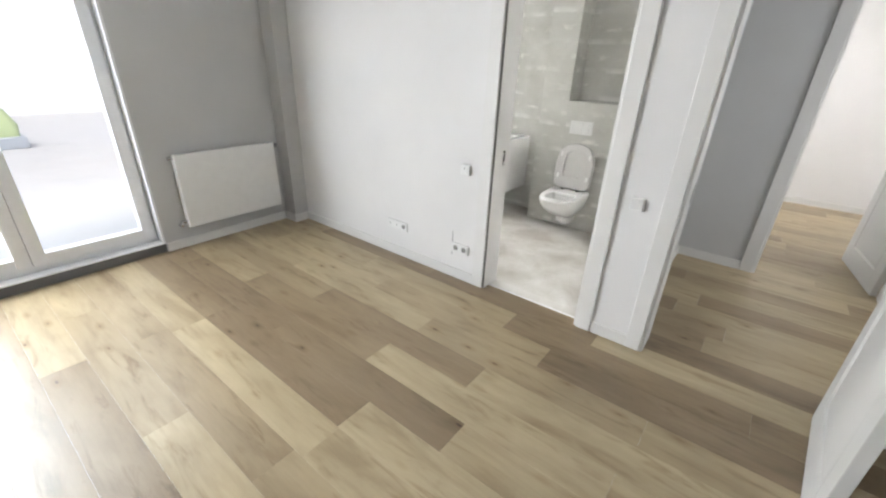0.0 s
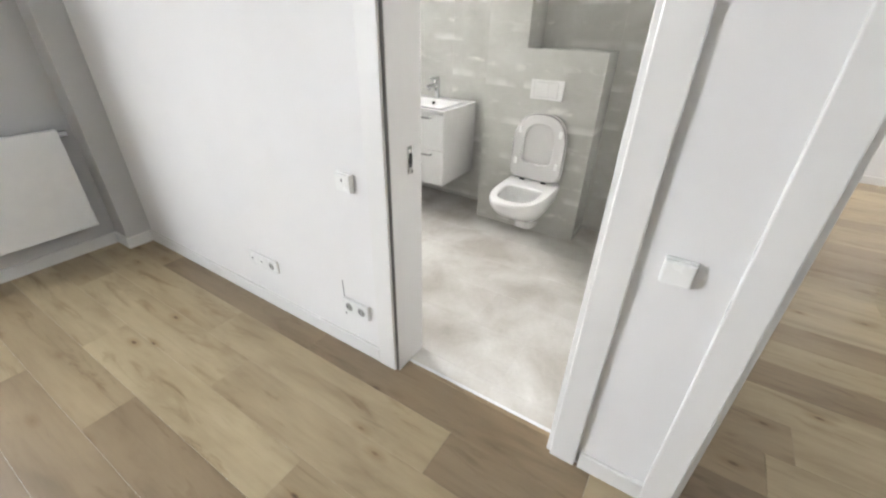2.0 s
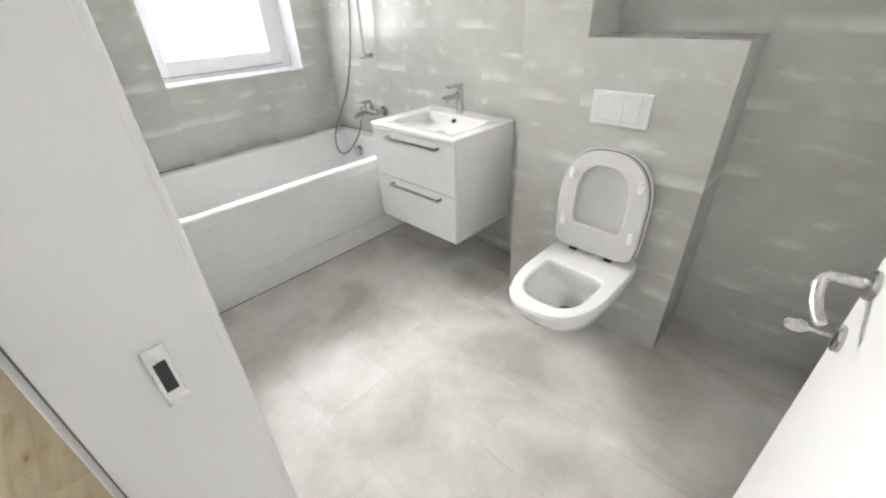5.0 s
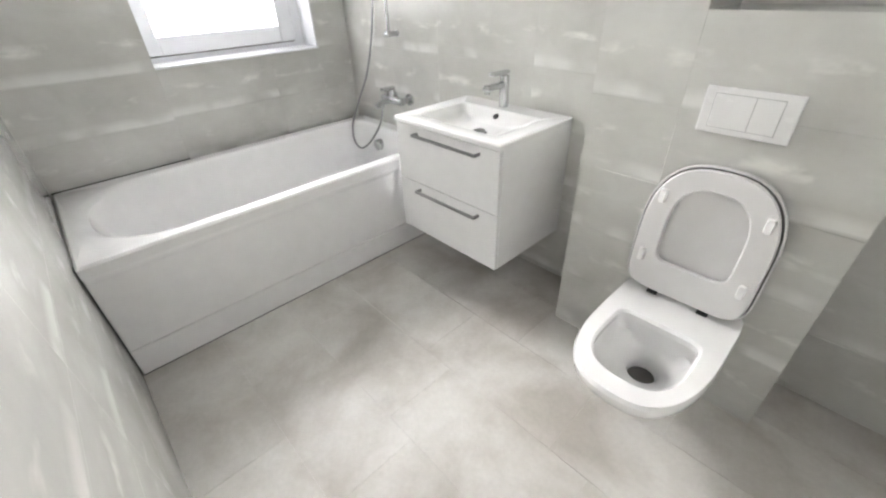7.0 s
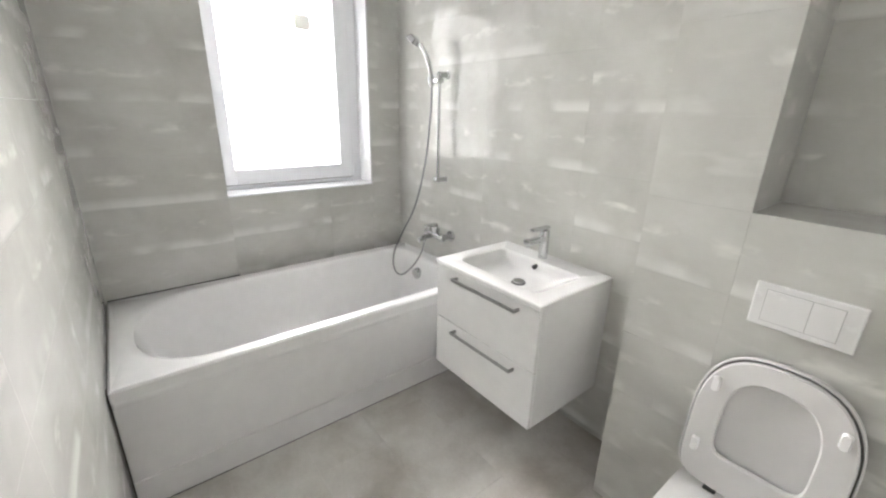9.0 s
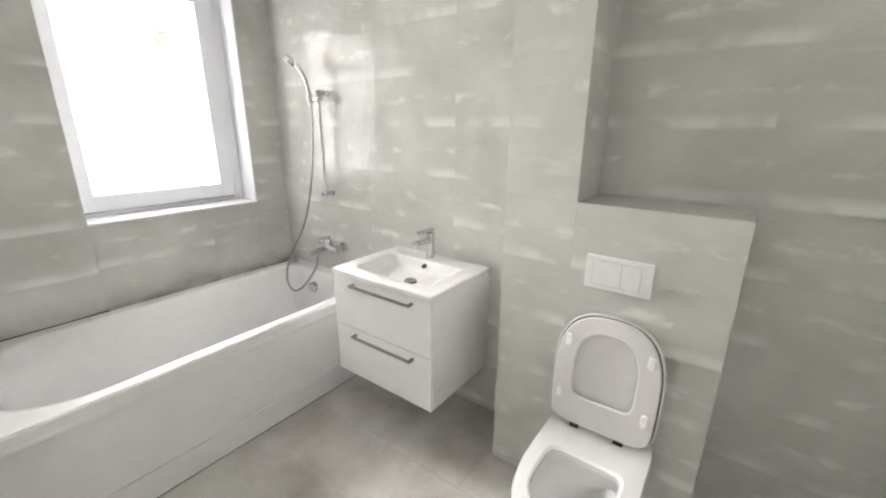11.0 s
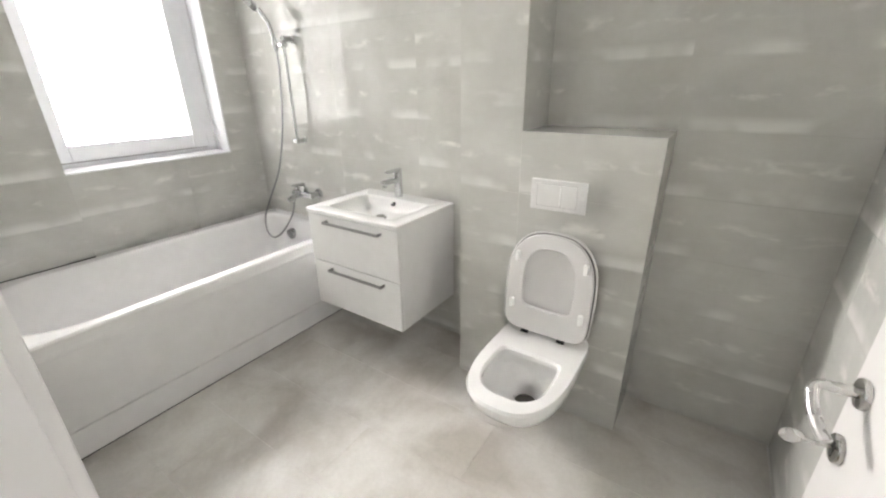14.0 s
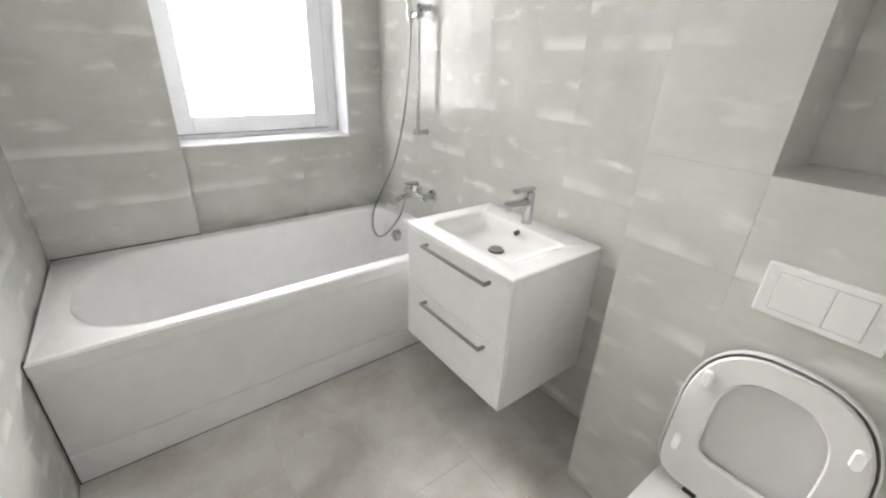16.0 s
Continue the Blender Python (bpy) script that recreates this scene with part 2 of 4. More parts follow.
def to_mesh(name, bm, mat, angle=35):
    bmesh.ops.recalc_face_normals(bm, faces=bm.faces[:])
    smooth(bm, angle, name not in ("shell", "bowl", "seat", "lid", "basin", "sack"))
    me = bpy.data.meshes.new(name)
    bm.to_mesh(me)
    bm.free()
    me.materials.append(mat)
    return me


def part(name, bm, mat, parent=None, label="", world_coords=True):
    """One mesh object from a bmesh in world metres, under its thing or part."""
    if parent is not None and world_coords:
        bmesh.ops.translate(bm, verts=bm.verts[:], vec=-base_of(parent))
    ob = new(name, to_mesh(name, bm, mat))
    if parent is not None:
        ob.parent = parent
    return tagged(ob, label)


def solid(name, bm, mat, label, category, kind="structure"):
    return tagged(part(name, bm, mat), label, category, kind=kind)


def box(x0, x1, y0, y1, z0, z1, bevel=0.0, seg=2, bm=None):
    own = bm is None
    if own:
        bm = bmesh.new()
    r = bmesh.ops.create_cube(bm, size=1.0)
    for v in r["verts"]:
        v.co = Vector(((x0 + x1) / 2 + v.co.x * (x1 - x0), (y0 + y1) / 2 + v.co.y * (y1 - y0), (z0 + z1) / 2 + v.co.z * (z1 - z0)))
    if bevel:
        edges = list({e for v in r["verts"] for e in v.link_edges})
        bmesh.ops.bevel(bm, geom=edges, offset=bevel, segments=seg, profile=0.5, affect="EDGES")
    return bm


def cyl(p0, p1, r0, r1=None, n=20, bm=None, bevel=0.0):
    bm = bm or bmesh.new()
    p0, p1 = Vector(p0), Vector(p1)
    d = p1 - p0
    m = Matrix.Translation((p0 + p1) / 2) @ d.to_track_quat("Z", "Y").to_matrix().to_4x4()
    r = bmesh.ops.create_cone(bm, cap_ends=True, segments=n, radius1=r0, radius2=r0 if r1 is None else r1, depth=d.length, matrix=m)
    if bevel:
        edges = [e for e in {e for v in r["verts"] for e in v.link_edges} if len(e.link_faces) == 2 and e.calc_face_angle(0) > 1.0]
        bmesh.ops.bevel(bm, geom=edges, offset=bevel, segments=2, profile=0.5, affect="EDGES")
    return bm


def tube(points, r, n=10, bm=None, steps=8):
    """A round tube along a smooth line through the points."""
    bm = bm or bmesh.new()
    pts = [Vector(p) for p in points]
    line = []
    for i in range(len(pts) - 1):
        a, b = pts[i], pts[i + 1]
        p0, p3 = pts[max(i - 1, 0)], pts[min(i + 2, len(pts) - 1)]
        for s in range(steps):
            t = s / steps
            line.append(0.5 * ((2 * a) + (b - p0) * t + (2 * p0 - 5 * a + 4 * b - p3) * t * t + (3 * a - p0 - 3 * b + p3) * t ** 3))
    line.append(pts[-1])
    loops, up = [], Vector((0.31, 0.52, 0.79)).normalized()
    for i, p in enumerate(line):
        d = (line[min(i + 1, len(line) - 1)] - line[max(i - 1, 0)]).normalized()
        u = d.cross(up).normalized()
        w = u.cross(d)
        up = w
        loops.append([p + r * (math.cos(a) * u + math.sin(a) * w) for a in (2 * math.pi * k / n for k in range(n))])
    return loft(loops, True, True, bm)


def loft(loops, cap0=False, cap1=False, bm=None):
    bm = bm or bmesh.new()
    rows = [[bm.verts.new(p) for p in lp] for lp in loops]
    n = len(rows[0])
    for a, b in zip(rows, rows[1:]):
        for i in range(n):
            bm.faces.new((a[i], a[(i + 1) % n], b[(i + 1) % n], b[i]))
    if cap0:
        bm.faces.new(rows[0][::-1])
    if cap1:
        bm.faces.new(rows[-1])
    return bm


def rrect(x0, x1, y0, y1, z, r=0.02, n=6):
    """A rounded rectangle; r is one radius or four (x0y0, x1y0, x1y1, x0y1)."""
    rs = r if isinstance(r, (tuple, list)) else (r,) * 4
    out = []
    for (cx, cy, sx, sy, a0), q in zip(((x0, y0, 1, 1, 180), (x1, y0, -1, 1, 270), (x1, y1, -1, -1, 0), (x0, y1, 1, -1, 90)), rs):
        for k in range(n + 1):
            a = math.radians(a0 + 90 * k / n)
            out.append((cx + sx * q + q * math.cos(a), cy + sy * q + q * math.sin(a), z))
    return out


def dshape(cx, hw, yf, yb, z, n=40, back=0.0):
    """A toilet outline: rounded front at yf, straighter sides, back edge at yb."""
    out = []
    ym = yf + (yb - yf) * 0.55
    for k in range(n):
        a = 2 * math.pi * k / n
        c, s = math.cos(a), math.sin(a)
        if s < 0:
            p = 2.6
            x = hw * abs(c) ** (2 / p) * (1 if c >= 0 else -1)
            y = ym - (ym - yf) * abs(s) ** (2 / p)
        else:
            p = 7.0
            x = hw * (1 - back * s) * abs(c) ** (2 / p) * (1 if c >= 0 else -1)
            y = ym + (yb - ym) * abs(s) ** (2 / p)
        out.append((cx + x, y, z))
    return out


# ---- the large structure ----
H = 2.6
YO, YI = 2.335, 2.500          # wall between living room and bathroom
XB = -0.355                    # bathroom's end wall
YB = 4.235                     # bathroom's back wall
XL = -3.50                     # living room's outer wall, inner face
XW0, XW1 = -3.49, -3.553       # bathroom's window wall, thick and thin stretch
YE = -3.8                      # living room's end wall
XO = -3.86                     # outer face of the building
TG = 0.003                     # tile thickness

# floors
solid("floor_screed", box(XO, 2.6, YE - 0.12, 7.1, -0.2, -0.0025), GROUT, "grey screed under the floor coverings", "floor")
solid("ceiling", box(XO, 2.6, YE - 0.12, 7.1, H, H + 0.12), CEIL, "plain white painted ceiling", "ceiling")


def wall(name, pieces, mat, label):
    bm = bmesh.new()
    for p in pieces:
        box(*p, bm=bm)
    return solid(name, bm, mat, label, "wall")


DOOR_H = 2.03
BD0, BD1 = -1.20, -0.47        # bathroom door, rough opening
HD0, HD1 = -0.09, 0.775        # hall door, rough opening
FD0, FD1 = 0.375, 1.175        # far room door, rough opening
wall("wall_bathroom", [(XO + 0.36, BD0, YO, YI, 0, H), (BD0, BD1, YO, YI, DOOR_H, H), (BD1, HD0, YO, YI, 0, H),
                       (HD0, HD1, YO, YI, DOOR_H, H), (HD1, 2.0, YO, YI, 0, H)], WHITE_WALL, "white painted wall with two door openings")
wall("wall_balcony", [(XO, XL, 1.08, YO, 0, H), (XO, XL, -1.2, 1.08, 2.25, H), (XO, XL, YE, -1.2, 0, H)], GREY_WALL,
     "grey painted outer wall beside the balcony door")
wall("wall_pilaster", [(XL, -3.335, 2.19, YO, 0, H)], PALE_WALL, "shallow grey pilaster in the room corner")
# both walls are unseen: the grey end cuts bounced light, the white side returns it
wall("wall_living_end", [(XO, 2.0, YE - 0.12, YE, 0, H)], GREY_WALL, "unseen end wall, grey to cut bounced light")
wall("wall_living_side", [(2.0, 2.12, YE - 0.12, 2.335, 0, H)], WHITE_WALL, "unseen side wall, white to bounce light back")
wall("wall_hall_end", [(2.0, 2.12, 2.335, 2.82, 0, H), (2.0, 2.12, 3.74, 4.2, 0, H), (2.0, 2.12, 2.82, 3.74, 0, 0.7), (2.0, 2.12, 2.82, 3.74, 2.3, H)], WHITE_WALL, "unseen white hall wall with an added opening for fill light")
wall("wall_window", [(XO, XW0 - TG, YI - 0.16, 3.105, 0, H), (XO, XW1 - TG, 3.105, 4.01, 0, 0.985), (XO, XW1 - TG, 3.105, 4.01, 2.28, H),
                     (XO, XW1 - TG, 4.01, 4.4, 0, H)], GROUT, "outer bathroom wall behind the tiles")
wall("wall_bath_back", [(XO, -0.20, YB + TG, 4.40, 0, H)], GROUT, "bathroom back wall behind the tiles")
wall("wall_bath_end", [(XB + TG, -0.20, YI, YB + TG, 0, H)], GREY_WALL, "partition between bathroom and hall")
wall("wall_hall", [(-0.20, FD0, 4.06, 4.20, 0, H), (FD0, FD1, 4.06, 4.20, DOOR_H, H), (FD1, 2.0, 4.06, 4.20, 0, H)], GREY_WALL,
     "grey painted hall wall with a door opening")
wall("wall_far_room", [(-2.5, 1.55, 6.90, 7.05, 0, H), (-2.5, -0.2, 4.4, 4.5, 0, H), (-2.5, -2.38, 4.5, 5.3, 0, H), (-2.5, -2.38, 6.3, 6.9, 0, H),
                       (-2.5, -2.38, 5.3, 6.3, 0, 1.1), (-2.5, -2.38, 5.3, 6.3, 2.3, H)],
     WHITE_WALL, "white walls of the bright far room")
wall("wall_toilet_box", [(-1.675 + TG, -1.40 - TG, 3.97 + TG, YB + TG, 0, H), (-1.40 - TG, -0.905 - TG, 3.97 + TG, YB + TG, 0, 1.222 - TG)], GROUT,
     "boxed-in cistern wall behind the tiles")

# baseboards
BB = 0.075


def baseboard(x0, x1, y0, y1):
    bm = box(x0, x1, y0, y1, 0, BB)
    top = [e for e in bm.edges if all(v.co.z > BB - 1e-5 for v in e.verts)]
    bmesh.ops.bevel(bm, geom=top, offset=0.005, segments=2, profile=0.5, affect="EDGES")
    return solid("baseboard", bm, TRIM, "white baseboard along the wall", "baseboard")


T = 0.015
baseboard(-3.335, -1.285, YO - T, YO)
baseboard(-0.375, -0.165, YO - T, YO)
baseboard(-3.335 - 0.0, -3.335 + T, 2.19 - T, YO - T)
baseboard(XL, -3.335, 2.19 - T, 2.19)
baseboard(XL, XL + T, 1.085, 2.19 - T)
baseboard(-0.20, 0.285, 4.06 - T, 4.06)
baseboard(-0.2, -0.2 + T, 2.52, 4.06 - T)
baseboard(-2.38, 1.435, 6.90 - T, 6.90)
baseboard(1.435, 1.45, 4.2, 6.90 - T)
wall("wall_far_room_side", [(1.45, 1.55, 4.2, 6.9, 0, H)], WHITE_WALL, "white partition of the far room")


# door casings and linings
def door_frame(name, x0, x1, yf, yb, label, casing=0.085, both=True):
    """Lining x0..x1 clear, faces at yf (front) and yb (back)."""
    fr = thing(name, ((x0 + x1) / 2, yf, 0), label, "door frame", "structure")
    d = 0.02
    part("lining", box(x0 - d, x0, yf - 0.006, yb + 0.006, 0, DOOR_H, 0.002), TRIM, fr)
    part("lining", box(x1, x1 + d, yf - 0.006, yb + 0.006, 0, DOOR_H, 0.002), TRIM, fr)
    part("lining", box(x0 - d, x1 + d, yf - 0.006, yb + 0.006, DOOR_H - 0.02, DOOR_H, 0.002), TRIM, fr)
    part("door_stop", box(x1 - 0.004, x1, yf + 0.035, yb - 0.045, 0, DOOR_H - 0.02, 0.002), TRIM, fr)
    for (a, b) in ((yf - 0.02, yf), (yb, yb + 0.02)) if both else ((yf - 0.02, yf),):
        part("casing", box(x0 - d - 0.004 - casing, x0 - d + 0.004, a, b, 0, DOOR_H + casing, 0.004), TRIM, fr)
        part("casing", box(x1 + d - 0.004, x1 + d + 0.004 + casing, a, b, 0, DOOR_H + casing, 0.004), TRIM, fr)
        part("casing", box(x0 - d + 0.0042, x1 + d - 0.0042, a, b, DOOR_H - 0.004, DOOR_H + casing, 0.004), TRIM, fr)
    return fr


bath_frame = door_frame("door_frame", -1.18, -0.49, YO, YI, "white lacquered bathroom door frame", 0.08)
hall_frame = door_frame("door_frame", -0.07, 0.755, YO, YI, "white lacquered hall door frame", 0.075)
far_frame = door_frame("door_frame", 0.395, 1.155, 4.06, 4.20, "white lacquered far room door frame", 0.085)
# dark strip that stands in for the shaded groove between casing and lining
part("shadow_gap", box(-1.1958, -1.1835, YO - 0.0085, YO - 0.0055, 0.002, DOOR_H - 0.02), SEAL_SHADE, bath_frame, "dark grey strip for the shade in the frame joint")
# strike plates
sp = part("strike_plate", box(-1.1765, -1.1745, 2.418, 2.445, 0.90, 1.0, 0.001), SATIN, bath_frame, "steel strike plate")
part("latch_hole", box(-1.1755, -1.1735, 2.424, 2.439, 0.925, 0.975), BLACK, sp)
part("strike_plate", box(-0.0665, -0.0645, 2.418, 2.445, 0.90, 1.0, 0.001), SATIN, hall_frame, "steel strike plate")
# threshold strip at the bathroom door
solid("door_threshold", box(-1.18, -0.49, 2.399, 2.413, -0.002, 0.003, 0.001), UPVC, "thin pale floor strip in the bathroom doorway", "threshold")


def door_leaf(name, hinge, width, angle, side, label, handle=True, key=False, panels=True):
    """A panelled or plain leaf: local x runs from the hinge, y is its thickness; angle turns it about z."""
    leaf = thing(name, hinge, label, "door", "structure")
    leaf.rotation_euler = (0, 0, radians(angle))
    th, h = 0.04, DOOR_H - 0.03
    y0, y1 = (0, th) if side > 0 else (-th, 0)
    if panels:
        bm = bmesh.new()
        s, mid, b0, t0 = 0.115, 0.98, 0.17, h - 0.12
        box(0, s, y0, y1, 0.008, h, 0.003, 2, bm)
        box(width - s, width, y0, y1, 0.008, h, 0.003, 2, bm)
        for z0, z1 in ((0.008, b0), (mid - 0.06, mid + 0.06), (t0, h)):
            box(s - 0.001, width - s + 0.001, y0 + 0.0004, y1 - 0.0004, z0, z1, 0.0, 2, bm)
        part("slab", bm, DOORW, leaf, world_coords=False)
        for z0, z1 in ((b0, mid - 0.06), (mid + 0.06, t0)):
            c, e = 0.012, 0.03
            loops = []
            for face, sg in ((y0, 1), (y1, -1)):
                lp = [(s, width - s, z0, z1, face + sg * 0.0004), (s + c, width - s - c, z0 + c, z1 - c, face + sg * 0.009),
                      (s + c + e, width - s - c - e, z0 + c + e, z1 - c - e, face + sg * 0.004)]
                loops.append([[(a, y, p), (b, y, p), (b, y, q), (a, y, q)] for a, b, p, q, y in lp])
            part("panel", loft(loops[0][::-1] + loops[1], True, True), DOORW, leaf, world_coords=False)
    else:
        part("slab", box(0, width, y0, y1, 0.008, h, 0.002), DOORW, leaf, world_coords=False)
    if handle:
        hx, hz = width - 0.040, 1.0
        for face, sg in ((y0, -1), (y1, 1)):
            ro = part("rosette", cyl((hx, face, hz), (hx, face + sg * 0.008, hz), 0.0215, n=28, bevel=0.002), SATIN, leaf, "satin steel rosette", False)
            part("lever", tube([(hx, face, hz), (hx, face + sg * 0.032, hz), (hx, face + sg * 0.047, hz - 0.001), (hx - 0.008, face + sg * 0.055, hz - 0.006),
                                (hx - 0.028, face + sg * 0.055, hz - 0.020), (hx - 0.050, face + sg * 0.050, hz - 0.034), (hx - 0.066, face + sg * 0.043, hz - 0.042)], 0.0078, 12), SATIN, ro, "satin steel door lever", False)
            kr = part("key_rosette", cyl((hx, face, hz - 0.098), (hx, face + sg * 0.008, hz - 0.098), 0.0215, n=28, bevel=0.002), SATIN, leaf, "satin steel key rosette", False)
            part("keyhole", box(hx - 0.004, hx + 0.004, min(face + sg * 0.0075, face + sg * 0.0088), max(face + sg * 0.0075, face + sg * 0.0088), hz - 0.112, hz - 0.088), BLACK, kr, "", False)
    if key:
        kz = hz - 0.098
        kk = part("key", cyl((hx, y1 + 0.004, kz), (hx, y1 + 0.042, kz), 0.0032, n=12), SATIN, leaf, "small door key in the lock", False)
        part("key_bow", loft([[(hx + w, y1 + 0.054 + 0.015 * math.cos(a), kz + 0.012 * math.sin(a)) for a in (2 * math.pi * k / 20 for k in range(20))] for w in (-0.0013, 0.0013)], True, True), SATIN, kk, "", False)
    return leaf


bath_leaf = door_leaf("door_bathroom", (-0.492, 2.495, 0), 0.69, 94.0, -1, "plain white bathroom door standing open, with a key", key=True, panels=False)
hall_leaf = door_leaf("door_hall", (0.752, 2.34, 0), 0.82, 264.5, -1, "white panelled hall door standing wide open")
far_leaf = door_leaf("door_far_room", (1.152, 4.20, 0), 0.76, 98.0, 1, "white panelled far room door standing open")

# ---- balcony door and outside ----
balc = thing("window_balcony", (-3.6, 0, 0), "white plastic balcony door and window with large panes", "balcony door", "structure")
fx0, fx1 = -3.66, -3.59


def sash(parent, axis_y0, axis_y1, z0, z1, x0, x1, w, name="sash"):
    bm = bmesh.new()
    box(x0, x1, axis_y0, axis_y0 + w, z0, z1, 0.004, 2, bm)
    box(x0, x1, axis_y1 - w, axis_y1, z0, z1, 0.004, 2, bm)
    box(x0, x1, axis_y0 + w, axis_y1 - w, z0, z0 + w, 0.004, 2, bm)
    box(x0, x1, axis_y0 + w, axis_y1 - w, z1 - w, z1, 0.004, 2, bm)
    s = part(name, bm, UPVC, parent)
    p = part("pane", box((x0 + x1) / 2 - 0.006, (x0 + x1) / 2 + 0.006, axis_y0 + w - 0.008, axis_y1 - w + 0.008, z0 + w - 0.008, z1 - w + 0.008), GLASS, s, "clear glass pane")
    p.visible_shadow = False
    return s


bm = bmesh.new()
for q in ((1.03, 1.08, 0.075, 2.25), (-1.2, -1.13, 0.075, 2.25)):
    box(fx0, fx1, q[0], q[1], q[2], q[3], 0.004, 2, bm)
box(fx0, fx1, -1.13, 1.03, 0.075, 0.135, 0.004, 2, bm)
box(fx0, fx1, -1.13, 1.03, 2.18, 2.25, 0.004, 2, bm)
part("frame", bm, UPVC, balc)
sash(balc, 0.301, 1.042, 0.13, 2.185, -3.645, -3.565, 0.078)
sash(balc, -1.135, 0.299, 0.13, 2.185, -3.645, -3.565, 0.078)
part("reveal", box(-3.60, XL + 0.004, 1.062, 1.079, 0.075, 2.25, 0.002), UPVC, balc)
part("threshold", box(-3.70, XL + 0.0, -1.2, 1.078, -0.01, 0.07, 0.003), PLINTH, balc, "dark grey raised threshold")
part("sill_board", box(-3.69, XL + 0.006, -1.2, 1.078, 0.0705, 0.083, 0.003), UPVC, balc)

solid("ground", box(-80, 80, -80, 80, -0.4, -0.203), CONCRETE, "pale paved ground round the building", "ground")
solid("terrace_paving", box(-60, XO, -60, 60, -0.2, -0.03), CONCRETE, "pale paving of the terrace outside", "ground")
fence = thing("garden_wall", (-14.0, 0, -0.03), "white plastered wall across the terrace", "wall", "structure")
part("wall_face", box(-14.2, -14.0, -18, 18, -0.03, 4.6, 0.01), FACADE, fence)
part("coping", box(-14.24, -13.96, -18, 18, 4.6, 4.66, 0.008), CONCRETE, fence)
# unseen wall, added to keep terrace light off the bathroom window
solid("light_block_wall", box(-8.9, XO, 2.30, 2.42, -0.03, 2.8, 0.01), FACADE, "added white wall out of view that blocks light between the terraces", "wall")
bag = thing("garden_bag", (-9.6, 1.02, -0.03), "lime green bag on a blue-grey crate outdoors", "bag")
part("crate", box(-9.8, -9.4, 0.80, 1.22, -0.03, 0.16, 0.02), BLUEGREY, bag)
part("sack", loft([rrect(-9.76, -9.44, 0.84, 1.16, 0.16, 0.08), rrect(-9.78, -9.42, 0.82, 1.18, 0.34, 0.1), rrect(-9.70, -9.5, 0.9, 1.08, 0.58, 0.06)], True, True), GREEN, bag)

# ---- radiator ----
rad = thing("radiator", (-3.44, 1.68, 0.0), "white flat panel radiator hung under the grey wall", "radiator")
ry0, ry1, rz0, rz1 = 1.255, 2.10, 0.185, 0.785
part("front_panel", box(-3.425, -3.408, ry0, ry1, rz0, rz1, 0.005), RADW, rad)
part("back_panel", box(-3.488, -3.476, ry0 + 0.01, ry1 - 0.01, rz0 + 0.01, rz1 - 0.01, 0.003), RADW, rad)
part("side_cover", box(-3.476, -3.425, ry0 + 0.002, ry0 + 0.006, rz0 + 0.005, rz1 - 0.002, 0.001), RADW, rad)
part("side_cover", box(-3.476, -3.425, ry1 - 0.006, ry1 - 0.002, rz0 + 0.005, rz1 - 0.002, 0.001), RADW, rad)
for k in range(24):
    yy = ry0 + 0.03 + k * (ry1 - ry0 - 0.06) / 23
    part("grille_bar", box(-3.475, -3.426, yy - 0.004, yy + 0.004, rz1 - 0.012, rz1 - 0.008), RADW, rad)
part("valve", tube([(-3.45, ry0 + 0.002, 0.23), (-3.45, ry0 - 0.035, 0.23), (-3.45, ry0 - 0.04, 0.2), (-3.50, ry0 - 0.04, 0.195)], 0.012), CHROME, rad, "chrome return valve")
part("valve", cyl((-3.45, ry0 + 0.004, 0.755), (-3.45, ry0 - 0.03, 0.755), 0.016, bevel=0.003), CHROME, rad, "chrome bleed plug")
part("valve", cyl((-3.45, ry1 - 0.004, 0.75), (-3.45, ry1 + 0.045, 0.75), 0.018, bevel=0.003), CHROME, rad, "chrome vent plug")

# ---- switches and sockets on the white wall ----


